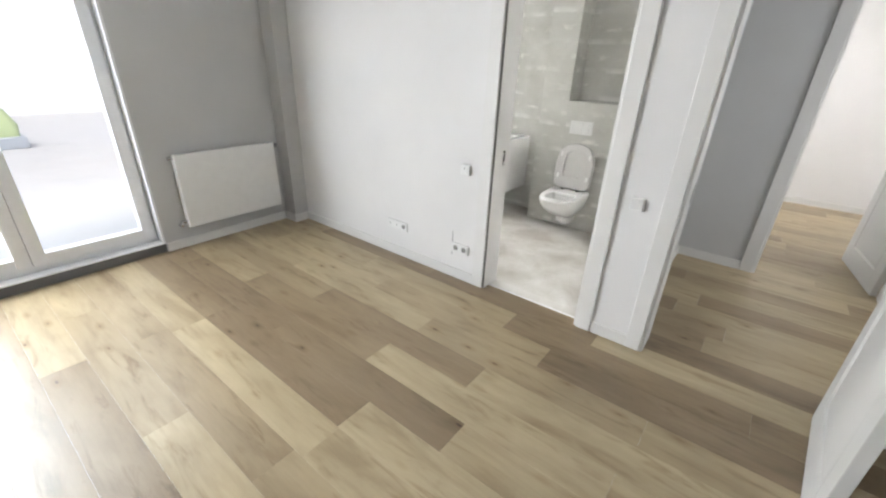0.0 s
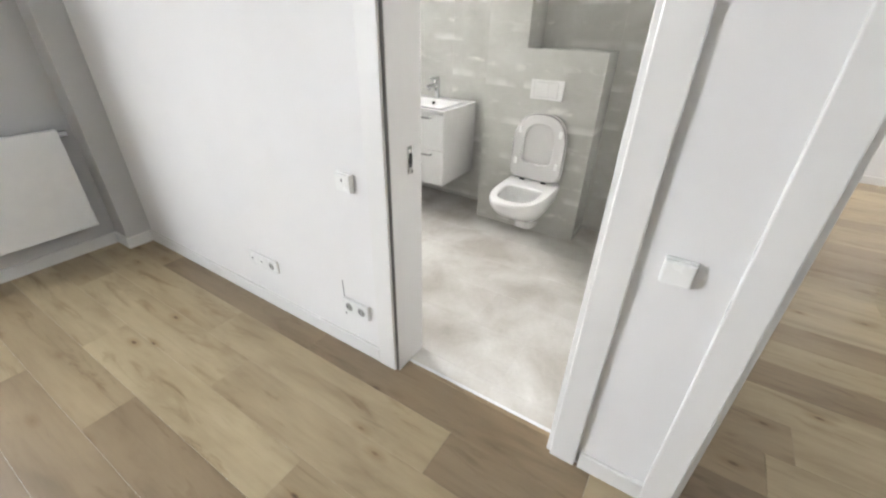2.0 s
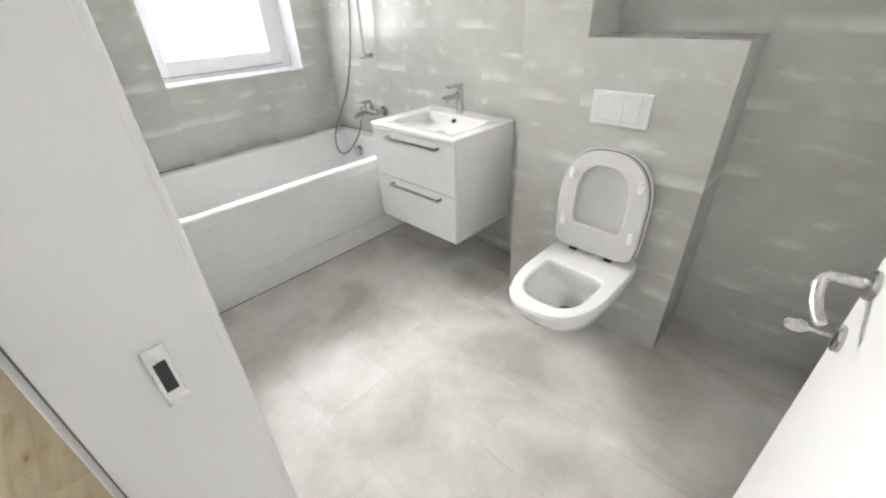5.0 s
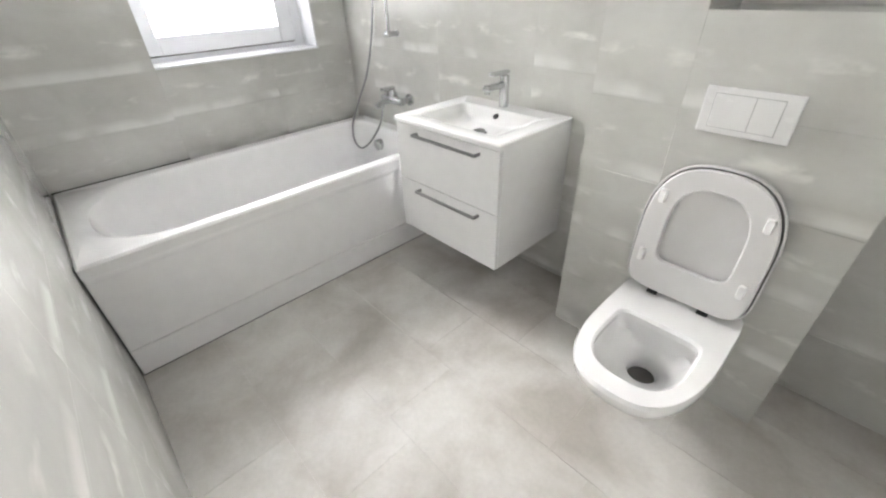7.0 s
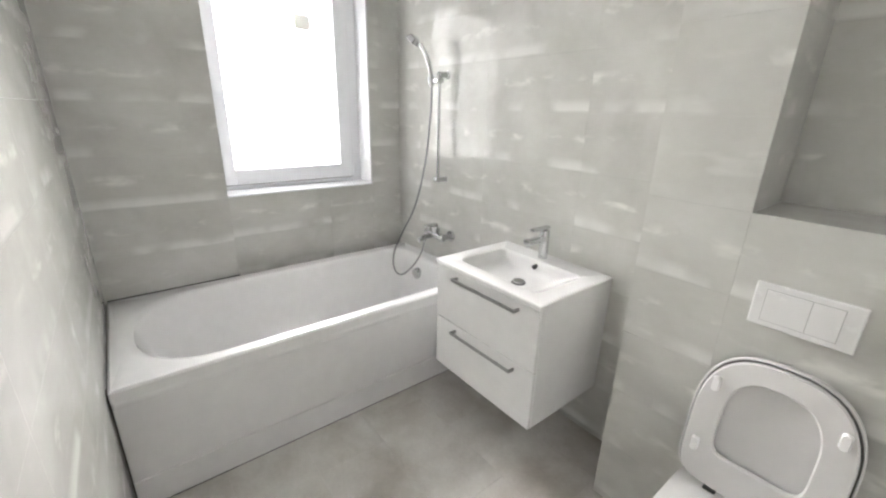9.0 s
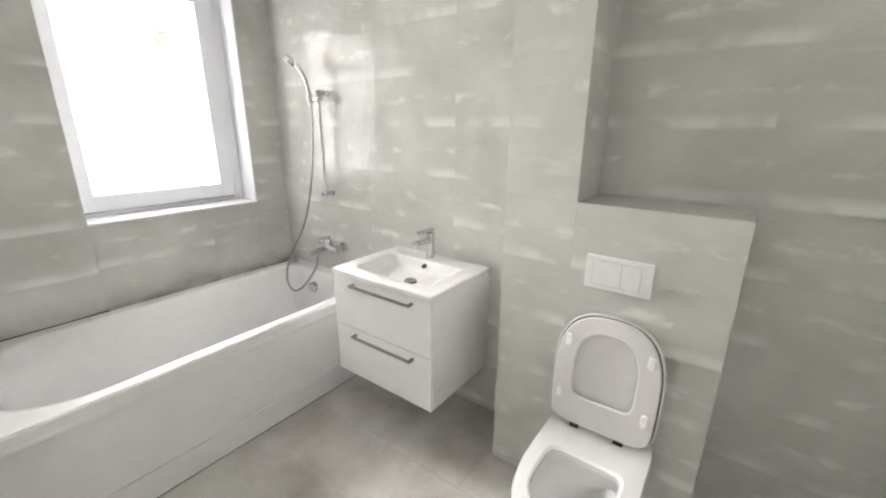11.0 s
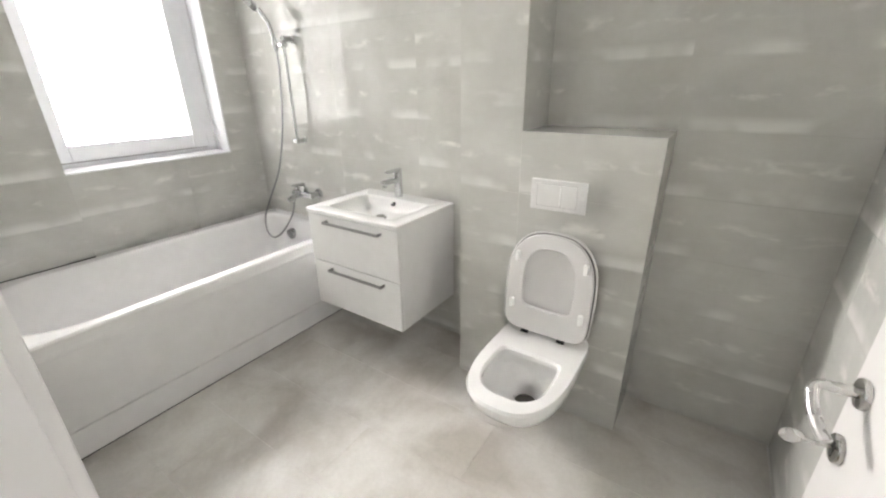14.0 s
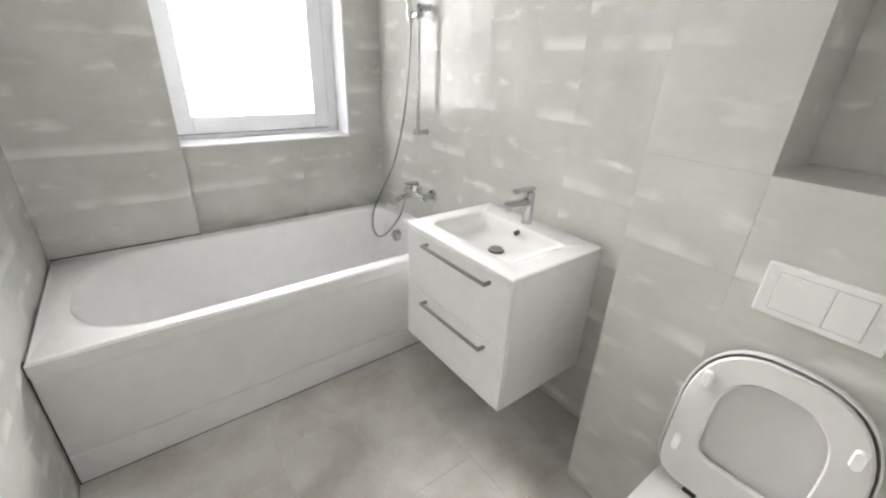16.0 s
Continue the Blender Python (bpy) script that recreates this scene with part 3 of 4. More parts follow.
def wall_plate(name, xs, z, label, kinds, h=0.038, d=0.014):
    """Plates side by side on the wall at y = YO, facing the living room; kinds: one word a plate."""
    kind = "socket" if "socket" in kinds else "switch"
    sw = thing(name, (sum(xs) / len(xs), YO, z), label, kind, group="light switches" if kind == "switch" else "wall sockets")
    y = YO
    for x, kind in zip(xs, kinds):
        face = y - d
        if kind == "socket":
            ring = lambda q, yy: [(x + q * math.cos(2 * math.pi * k / 28), yy, z + q * math.sin(2 * math.pi * k / 28)) for k in range(28)]
            fr = part("plate", box(x - h, x + h, face, y, z - 0.037, z + 0.037, 0.003), PLAST, sw)
            part("collar", loft([ring(0.0265, face + 0.001), ring(0.0265, face - 0.0025), ring(0.022, face - 0.0025), ring(0.021, face - 0.0003)], True, True), PLAST, fr)
            # flat disc: the recess's shade is put into its grey
            part("well", cyl((x, face - 0.0002, z), (x, face - 0.0012, z), 0.0205, n=28), SOCKETW, fr, "grey disc with the socket well's shade in its colour")
            for dx in (-0.0095, 0.0095):
                part("pin_hole", cyl((x + dx, face - 0.0022, z), (x + dx, face - 0.001, z), 0.0035, n=12), BLACK, fr)
        elif kind == "aerial":
            fr = part("plate", box(x - h, x + h, face, y, z - 0.037, z + 0.037, 0.003), PLAST, sw)
            part("insert", box(x - 0.026, x + 0.026, face - 0.0025, face + 0.001, z - 0.026, z + 0.026, 0.001), PLAST, fr)
            part("aerial_hole", cyl((x - 0.004, face - 0.0036, z + 0.002), (x - 0.004, face - 0.002, z + 0.002), 0.005, n=14), BLACK, fr)
        else:
            fr = part("plate", box(x - h, x + h, y - d * 0.45, y, z - 0.037, z + 0.037, 0.003), PLAST, sw)
            rk = part("rocker", loft([[(x + a * h * 0.9, y - d * 0.4, z + b * 0.033) for a, b in ((-1, -1), (1, -1), (1, 1), (-1, 1))],
                                      [(x + a * h * 0.9, y - d * 0.86, z + b * 0.033) for a, b in ((-1, -1), (1, -1), (1, 1), (-1, 1))],
                                      [(x + a * h * 0.82, y - d * (0.9 + 0.1 * b), z + b * 0.030) for a, b in ((-1, -1), (1, -1), (1, 1), (-1, 1))]], True, True), PLAST, fr)
            if kind == "marked switch":
                part("mark", box(x - 0.003, x + 0.003, y - d * 1.02, y - d * 0.9, z + 0.006, z + 0.018), SOCKETW, rk, "small grey mark")
    return sw


wall_plate("light_switch", [-1.403], 0.850, "white single light switch beside the bathroom door", ["marked switch"], 0.039, 0.024)
wall_plate("light_switch", [-0.290], 0.867, "white wide light switch between the two doors", ["switch"], 0.037, 0.024)
wall_plate("wall_socket", [-2.128, -2.056, -1.984], 0.270, "white wall plate with two aerial outlets and one socket", ["aerial", "aerial", "socket"])
wall_plate("wall_socket", [-1.447, -1.375], 0.252, "white double wall socket beside the door frame", ["socket", "socket"], 0.038, 0.018)
solid("wall_mark", box(-1.492, -1.488, YO - 0.001, YO + 0.004, 0.18, 0.37), DARKGAP, "thin dark crack in the wall beside the socket", "crack")
solid("box_edge", box(-1.297, -1.290, YO - 0.018, YO - 0.0, 0.0, 0.075, 0.001), TRIM, "white baseboard end cap", "baseboard")

# ---- bathtub ----
tub = thing("bathtub", (-3.05, 3.36, 0), "white acrylic bathtub with a straight front panel", "bathtub")
tx0, tx1, ty0, ty1, tz = -3.487, -2.645, 2.508, 4.228, 0.54
R = (0.31, 0.31, 0.12, 0.12)
inner = lambda d, z, q: rrect(tx0 + 0.075 + d, tx1 - 0.062 - d, ty0 + 0.060 + d * 2.2, ty1 - 0.085 - d, z, tuple(max(r - d * q, 0.05) for r in R), 8)
loops = [rrect(tx0, tx1, ty0, ty1, tz - 0.045, 0.004, 8), rrect(tx0, tx1, ty0, ty1, tz - 0.008, 0.006, 8), rrect(tx0 + 0.008, tx1 - 0.008, ty0 + 0.008, ty1 - 0.008, tz, 0.008, 8),
         inner(-0.016, tz, 1), inner(-0.008, tz - 0.0003, 1), inner(0.002, tz - 0.004, 1), inner(0.012, tz - 0.018, 1), inner(0.03, tz - 0.12, 1), inner(0.05, tz - 0.26, 1), inner(0.075, tz - 0.36, 1), inner(0.11, tz - 0.395, 1), inner(0.16, tz - 0.405, 1)]
part("shell", loft(loops, False, True), ACRYL, tub)
part("front_panel", box(tx1 - 0.030, tx1 - 0.012, ty0, ty1, 0.135, tz - 0.05, 0.003), ACRYL, tub)
part("rim_lip", box(tx1 - 0.02, tx1 - 0.001, ty0 + 0.002, ty1, tz - 0.075, tz - 0.04, 0.006), ACRYL, tub)
part("plinth_panel", box(tx1 - 0.030, tx1 - 0.009, ty0, ty1, 0.006, 0.134, 0.003), ACRYL, tub)
part("dark_joint", box(tx1 - 0.035, tx1 - 0.010, ty0 - 0.0035, ty0 - 0.0005, 0.0, tz - 0.002), DARKGAP, tub, "dark open joint at the wall")
part("floor_joint", box(tx1 - 0.030, tx1 - 0.0125, ty0, ty1, 0.0, 0.006), DARKGAP, tub, "dark joint along the floor")
part("wall_joint", box(tx0 - 0.002, tx0 + 0.002, ty0, 3.107, tz - 0.004, tz + 0.003), DARKGAP, tub, "dark joint along the wall")
part("overflow", cyl((-3.15, ty1 - 0.140, 0.43), (-3.15, ty1 - 0.10, 0.435), 0.036, n=32, bevel=0.006), CHROME, tub, "chrome overflow cap")
part("drain", cyl((-3.12, 3.75, tz - 0.406), (-3.12, 3.75, tz - 0.398), 0.03, n=28, bevel=0.003), CHROME, tub, "chrome drain cap")

# ---- shower set and bath mixer ----
sh = thing("shower_set", (-3.03, YB, 1.05), "chrome hand shower on a wall rail with a hose", "shower")
rx = -3.03
part("rail", cyl((rx, 4.175, 1.05), (rx, 4.175, 1.665), 0.0095, n=18, bevel=0.002), CHROME, sh)
for zz, q in ((1.065, 0.013), (1.652, 0.017)):
    part("wall_bracket", cyl((rx, YB, zz), (rx, 4.168, zz), q, n=24, bevel=0.003), CHROME, sh)
    part("wall_rose", cyl((rx, YB, zz), (rx, YB - 0.006, zz), q + 0.005, n=24, bevel=0.002), CHROME, sh)
part("bracket_cap", box(rx - 0.030, rx + 0.012, 4.162, 4.188, 1.051, 1.079, 0.005), CHROME, sh)
sl = part("slider", box(rx - 0.062, rx + 0.026, 4.140, 4.188, 1.606, 1.632, 0.008), CHROME, sh)
part("holder_cone", cyl((rx - 0.034, 4.142, 1.596), (rx - 0.036, 4.138, 1.640), 0.0165, 0.019, 22, bevel=0.002), CHROME, sl)
head = part("hand_shower", tube([(rx - 0.034, 4.145, 1.585), (rx - 0.036, 4.14, 1.65), (rx - 0.050, 4.125, 1.735), (rx - 0.083, 4.10, 1.805)], 0.0125, 14), CHROME, sh)
dn = Vector((-0.62, -0.35, -0.70)).normalized()
hc = Vector((rx - 0.112, 4.08, 1.832))
part("spray_head", cyl(hc - dn * 0.012, hc + dn * 0.018, 0.026, 0.045, 32, bevel=0.004), CHROME, head)
part("spray_face", cyl(hc + dn * 0.017, hc + dn * 0.020, 0.04, 0.039, 32), PLAST, head, "pale spray plate")
part("hose", tube([(rx - 0.034, 4.145, 1.59), (rx - 0.034, 4.14, 1.45), (rx - 0.065, 4.125, 1.15), (rx - 0.15, 4.11, 0.88), (rx - 0.275, 4.095, 0.68), (rx - 0.325, 4.06, 0.54),
                   (rx - 0.295, 4.035, 0.44), (rx - 0.21, 4.03, 0.41), (rx - 0.13, 4.06, 0.47), (rx - 0.08, 4.11, 0.58), (rx - 0.07, 4.13, 0.67)], 0.006, 10), HOSE, sh, "grey metal shower hose")
mx = thing("bath_mixer", (-3.03, YB, 0.72), "chrome bath mixer tap on the tiled wall", "tap")
for xx in (-3.105, -2.955):
    part("wall_flange", cyl((xx, YB, 0.72), (xx, YB - 0.014, 0.72), 0.034, n=30, bevel=0.004), CHROME, mx)
    part("union", cyl((xx, YB - 0.01, 0.72), (xx, YB - 0.06, 0.72), 0.018, n=20, bevel=0.003), CHROME, mx)
part("body", cyl((-3.125, YB - 0.075, 0.72), (-2.935, YB - 0.075, 0.72), 0.023, n=26, bevel=0.006), CHROME, mx)
part("spout", tube([(-3.05, YB - 0.085, 0.715), (-3.05, YB - 0.14, 0.71), (-3.05, YB - 0.185, 0.695)], 0.017, 16), CHROME, mx)
part("cartridge", cyl((-3.03, YB - 0.075, 0.735), (-3.03, YB - 0.075, 0.78), 0.022, n=26, bevel=0.004), CHROME, mx)
part("lever", box(-3.045, -3.015, YB - 0.150, YB - 0.058, 0.781, 0.796, 0.005), CHROME, mx)
part("diverter", cyl((-3.085, YB - 0.075, 0.735), (-3.085, YB - 0.075, 0.765), 0.009, n=18, bevel=0.002), CHROME, mx)
part("hose_outlet", cyl((-3.10, YB - 0.105, 0.70), (-3.10, YB - 0.105, 0.665), 0.012, n=18), CHROME, mx)

# ---- vanity ----
van = thing("vanity_unit", (-2.18, 4.0, 0.26), "white wall-hung washbasin cabinet with two drawers", "vanity")
vx0, vx1, vy0, vz0, vz1 = -2.485, -1.88, 3.765, 0.262, 0.79
part("body", box(vx0 + 0.022, vx1 - 0.018, vy0 + 0.018, YB, vz0, 0.690), LACQ, van)
part("side_panel", box(vx0 + 0.004, vx0 + 0.022, vy0 + 0.018, YB, vz0, vz1), LACQ, van)
part("side_panel", box(vx1 - 0.018, vx1, vy0 + 0.018, YB, vz0, vz1, 0.001), LACQ, van)
for z0, z1 in ((vz0, 0.522), (0.526, vz1 - 0.004)):
    dr = part("drawer", box(vx0 + 0.003, vx1 - 0.001, vy0, vy0 + 0.0175, z0, z1, 0.0025), LACQ, van)
    hz = z1 - 0.03
    hd = part("handle", box(-2.345, -1.975, vy0 - 0.034, vy0 - 0.024, hz - 0.006, hz + 0.006, 0.002), STEEL, dr, "brushed steel bar handle")
    for xx in (-2.34, -1.98):
        part("handle_post", box(xx - 0.005, xx + 0.005, vy0 - 0.030, vy0 + 0.002, hz - 0.006, hz + 0.006, 0.001), STEEL, dr, "steel handle post")
bas = thing("washbasin", (-2.18, 4.0, vz1), "white ceramic washbasin top set on the cabinet", "washbasin")
bx0, bx1, by0, by1, bz = vx0 - 0.004, vx1 + 0.004, vy0 - 0.006, YB - 0.002, 0.812
hole = lambda d, z, r, e=0.0: rrect(-2.415 + d, -1.955 - d - e, 3.835 + d, 4.125 - d * 0.5, z, r, 8)
loops = [rrect(bx0, bx1, by0, by1, vz1 + 0.001, 0.006, 8), rrect(bx0, bx1, by0, by1, bz - 0.004, 0.006, 8), rrect(bx0 + 0.004, bx1 - 0.004, by0 + 0.004, by1 - 0.004, bz, 0.006, 8),
         hole(-0.006, bz, 0.035), hole(0.002, bz - 0.004, 0.03), hole(0.008, bz - 0.018, 0.03, 0.02), hole(0.020, bz - 0.042, 0.03, 0.05), hole(0.045, bz - 0.057, 0.04, 0.07), hole(0.10, bz - 0.062, 0.03, 0.06)]
part("basin", loft(loops, False, True), CERAMIC, bas)
dr = part("drain_hole", cyl((-2.163, 3.968, bz - 0.066), (-2.163, 3.968, bz - 0.0595), 0.032, n=30), BLACK, bas, "dark drain opening")
part("drain_plug", cyl((-2.163, 3.968, bz - 0.06), (-2.163, 3.968, bz - 0.050), 0.027, n=30, bevel=0.003), CHROME, dr, "chrome pop-up drain plug")
part("overflow_hole", cyl((-2.194, 4.122, bz - 0.028), (-2.194, 4.1035, bz - 0.030), 0.011, n=20), BLACK, bas, "dark overflow hole")
tap = thing("basin_tap", (-2.20, 4.17, bz), "chrome single-lever basin tap", "tap")
part("body", cyl((-2.20, 4.17, bz), (-2.20, 4.17, bz + 0.138), 0.022, 0.021, 28, bevel=0.004), CHROME, tap)
part("spout", box(-2.217, -2.183, 4.04, 4.165, bz + 0.085, bz + 0.112, 0.007), CHROME, tap)
part("aerator", cyl((-2.20, 4.056, bz + 0.087), (-2.20, 4.056, bz + 0.074), 0.011, n=20), CHROME, tap)
part("lever", box(-2.214, -2.186, 4.075, 4.190, bz + 0.142, bz + 0.158, 0.005), CHROME, tap)

# ---- toilet ----
toi = thing("toilet", (-1.225, 3.69, 0.08), "white wall-hung toilet with seat and lid raised", "toilet")
cx = -1.212
outer = [(0.085, 3.795, 3.966, 0.050), (0.092, 3.785, 3.966, 0.056), (0.150, 3.765, 3.966, 0.060), (0.172, 3.735, 3.966, 0.078), (0.200, 3.660, 3.967, 0.110), (0.26, 3.545, 3.967, 0.142), (0.32, 3.455, 3.968, 0.166), (0.365, 3.42, 3.968, 0.177), (0.40, 3.412, 3.968, 0.18), (0.412, 3.418, 3.968, 0.176)]
loops = [dshape(cx, hw, yf, yb, z) for z, yf, yb, hw in outer]
rim = [(0.412, 3.476, 3.752, 0.127), (0.404, 3.484, 3.744, 0.120), (0.385, 3.484, 3.744, 0.120), (0.378, 3.474, 3.758, 0.129), (0.355, 3.482, 3.762, 0.125), (0.325, 3.500, 3.766, 0.115)]
loops += [dshape(cx, hw, yf, yb, z) for z, yf, yb, hw in rim]
oval = lambda hw, yc, hy, z: [(cx + hw * math.cos(2 * math.pi * k / 40), yc + hy * math.sin(2 * math.pi * k / 40), z) for k in range(40)]
loops += [oval(0.104, 3.645, 0.118, 0.292), oval(0.086, 3.658, 0.098, 0.268), oval(0.062, 3.688, 0.068, 0.248), oval(0.046, 3.712, 0.046, 0.230), oval(0.041, 3.716, 0.040, 0.20), oval(0.037, 3.718, 0.036, 0.15)]
part("bowl", loft(loops, True, True), CERAMIC, toi)
part("sump", loft([oval(0.0415, 3.7165, 0.0405, 0.2045), oval(0.0415, 3.7165, 0.0405, 0.2055)], True, True), WATER, toi, "dark water in the outlet")


def lean(lp, hinge_y, hinge_z, y0, tilt):
    """Turns an outline lying in the plane to stand up from the hinge line."""
    out = []
    a = math.radians(tilt)
    for x, y, z in lp:
        d, t = hinge_y - y, z - y0
        out.append((x, hinge_y + d * math.cos(a) + t * math.sin(a) * -1, hinge_z + d * math.sin(a) + t * math.cos(a)))
    return out


def standing(outs, hinge_y, hinge_z, tilt):
    return [lean(lp, hinge_y, hinge_z, 0.0, tilt) for lp in outs]


HY, HZ, TILT_UP = 3.885, 0.418, 84.0
cl = -1.222
D = lambda g, z: dshape(cl, 0.176 - g, 3.452 + g, 3.875, z)
Dh = lambda g, z: dshape(cl, 0.104 - g, 3.514 + g, 3.768 - g, z)
seat_loops = [Dh(0.0, 0.002), Dh(-0.006, -0.0015), D(0.012, -0.0015), D(0.004, 0.001), D(0.0012, 0.008), D(0.005, 0.014), Dh(-0.004, 0.015), Dh(0.0, 0.011), Dh(0.0, 0.002)]
part("seat", loft(standing(seat_loops, HY, HZ, TILT_UP)), SEATW, toi, "raised white seat ring")
lid_loops = [D(0.004, -0.026), D(-0.005, -0.023), D(-0.008, -0.012), D(-0.008, 0.003), D(-0.0065, 0.005), D(-0.004, 0.005), D(-0.003, 0.003), D(-0.0025, -0.009)]
part("lid", loft(standing(lid_loops, HY, HZ, TILT_UP), True, True), SEATW, toi, "raised white lid")
# the gap's shade is added as a dark ring between seat and lid
part("seat_gap_shade", loft(standing([D(0.003, -0.008), D(-0.0024, -0.008), D(-0.0024, -0.006), D(0.003, -0.006)], HY, HZ, TILT_UP)), SEAL_SHADE, toi, "dark ring for the shade in the gap between seat and lid")
for sx, d in ((-0.143, 0.12), (0.143, 0.12), (-0.136, 0.325), (0.136, 0.325)):
    b = rrect(cl + sx - 0.011, cl + sx + 0.011, HY - d - 0.023, HY - d + 0.023, 0.013, 0.009)
    t2 = rrect(cl + sx - 0.008, cl + sx + 0.008, HY - d - 0.020, HY - d + 0.020, 0.026, 0.008)
    part("bumper", loft(standing([b, t2], HY, HZ, TILT_UP), True, True), BUMPER, toi, "white rubber bumper")
for sx in (-0.077, 0.077):
    part("hinge", cyl((cl + sx - 0.016, HY - 0.004, HZ - 0.004), (cl + sx + 0.016, HY - 0.004, HZ - 0.004), 0.008, n=16), BLACK, toi, "dark seat hinge")

fl = thing("flush_plate", (-1.237, 3.97, 0.99), "white dual flush plate on the tiled box", "flush plate")
part("plate", box(-1.345, -1.13, 3.957, 3.97, 0.932, 1.052, 0.004), PLAST, fl)
# shade in the gap round the buttons, put into a grey backing
part("button_frame", box(-1.3195, -1.1645, 3.9555, 3.958, 0.9485, 1.0365, 0.0005), plain("button_shadow", (0.45, 0.45, 0.44), 0.5), fl, "grey line with the button gap's shade in its colour")
part("button", box(-1.318, -1.2265, 3.9535, 3.9575, 0.950, 1.035, 0.0015), PLAST, fl)
part("button", box(-1.225, -1.166, 3.9535, 3.9575, 0.950, 1.035, 0.0015), PLAST, fl)

# ---- bathroom window ----
win = thing("window_bathroom", (-3.65, 3.56, 0.985), "white plastic bathroom window with a bright pane", "window", "structure")
wx0, wx1 = -3.76, -3.70
bm = bmesh.new()
for a in ((3.108, 3.135, 0.99, 2.26), (3.925, 4.002, 0.99, 2.26)):
    box(wx0, wx1, a[0], a[1], a[2], a[3], 0.004, 2, bm)
for a in ((3.135, 3.925, 0.99, 1.035), (3.135, 3.925, 2.215, 2.26)):
    box(wx0, wx1, a[0], a[1], a[2], a[3], 0.004, 2, bm)
part("frame", bm, UPVC, win)
s = sash(win, 3.112, 3.940, 1.020, 2.232, wx0 + 0.005, wx1 + 0.016, 0.088)
part("sash_seal", box(wx1 - 0.001, wx1 + 0.0015, 3.9405, 3.9455, 1.02, 2.232), SEAL_SHADE, win, "thin grey window seal")
part("sash_seal", box(wx1 - 0.001, wx1 + 0.0015, 3.115, 3.9405, 1.0145, 1.0195), SEAL_SHADE, win, "thin grey window seal")
part("sticker", box(wx1 - 0.0155, wx1 - 0.0145, 3.625, 3.720, 1.895, 1.975), STICKER, s, "small square paper sticker")
part("hinge", cyl((wx1 + 0.012, 3.947, 1.03), (wx1 + 0.012, 3.947, 1.10), 0.008, n=14, bevel=0.002), UPVC, win)
part("hinge", cyl((wx1 + 0.012, 3.947, 2.12), (wx1 + 0.012, 3.947, 2.19), 0.008, n=14, bevel=0.002), UPVC, win)
part("reveal", box(wx1, XW1 + 0.004, 4.002, 4.012, 0.99, 2.27, 0.002), UPVC, win, "white plastic reveal")
part("reveal", box(wx1, XW1 + 0.004, 3.098, 3.108, 0.99, 2.27, 0.002), UPVC, win, "white plastic reveal")
part("reveal", box(wx1, XW1 + 0.004, 3.108, 4.012, 2.262, 2.275, 0.002), UPVC, win, "white plastic reveal")
part("sill", box(wx1, XW1 + 0.012, 3.108, 4.012, 0.978, 0.99, 0.003), UPVC, win, "white plastic window sill")
# unseen window, added to carry the hall's fill light
hall_fill_win = thing("fill_window_hall", (2.06, 3.28, 0.7), "added unseen white window that lets fill light into the hall", "window", "structure")
sash(hall_fill_win, 2.822, 3.738, 0.702, 2.298, 2.03, 2.09, 0.07, "frame")
far_win = thing("window_far_room", (-2.44, 5.6, 0.8), "white plastic window of the far room", "window", "structure")
sash(far_win, 4.85, 6.5, 0.8, 2.3, -2.47, -2.41, 0.07, "frame")


# ---- tiles and planks, piece by piece ----
piece_meshes = {}


def piece(name, parent, size, axis, at, mat, bevel=0.0002):
    """A thin slab on a shared mesh. axis: the direction it faces ('x', 'y' or 'z')."""
    key = (mat.name, axis, tuple(round(s, 4) for s in size))
    if key not in piece_meshes:
        a, b = size[0] / 2, size[1] / 2
        t = TG - 0.001
        lo = [(-a, -b), (a, -b), (a, b), (-a, b)]
        hi = [(u * (1 - bevel / a), v * (1 - bevel / b)) for u, v in lo]
        order = {"z": lambda u, v, w: (u, v, w), "y": lambda u, v, w: (u, -w, v), "x": lambda u, v, w: (w, u, v), "-x": lambda u, v, w: (-w, u, v), "+y": lambda u, v, w: (u, w, v)}[axis]
        bm = loft([[order(u, v, 0) for u, v in lo], [order(u, v, t - 0.0003) for u, v in lo], [order(u, v, t) for u, v in hi]], False, True)
        piece_meshes[key] = to_mesh(name, bm, mat, 20)
    ob = new(name, piece_meshes[key])
    ob.parent = parent
    ob.location = Vector(at) - base_of(parent)
    return ob


def tile_field(parent, axis, plane, u0, u1, v0, v1, us, vs, pu, pv, mat, gap=0.0004, shift=0.0):
    """Tiles over a rectangle; us, vs: one joint in each direction; shift: offset of every second row."""
    k = math.floor((v0 - vs) / pv)
    while vs + k * pv < v1:
        a0, a1 = max(v0, vs + k * pv), min(v1, vs + (k + 1) * pv)
        off = us + (shift if k % 2 else 0.0)
        j = math.floor((u0 - off) / pu)
        while off + j * pu < u1 and a1 - a0 > 0.006:
            b0, b1 = max(u0, off + j * pu), min(u1, off + (j + 1) * pu)
            if b1 - b0 > 0.006:
                u, v = (b0 + b1) / 2, (a0 + a1) / 2
                at = {"z": (u, v, plane), "y": (u, plane, v), "+y": (u, plane, v), "x": (plane, u, v), "-x": (plane, u, v)}[axis]
                piece("tile" if mat is not OAK else "plank", parent, (b1 - b0 - gap, a1 - a0 - gap), axis, at, mat)
            j += 1
        k += 1


def surface(name, base, label, category):
    return thing(name, base, label, category, "structure")


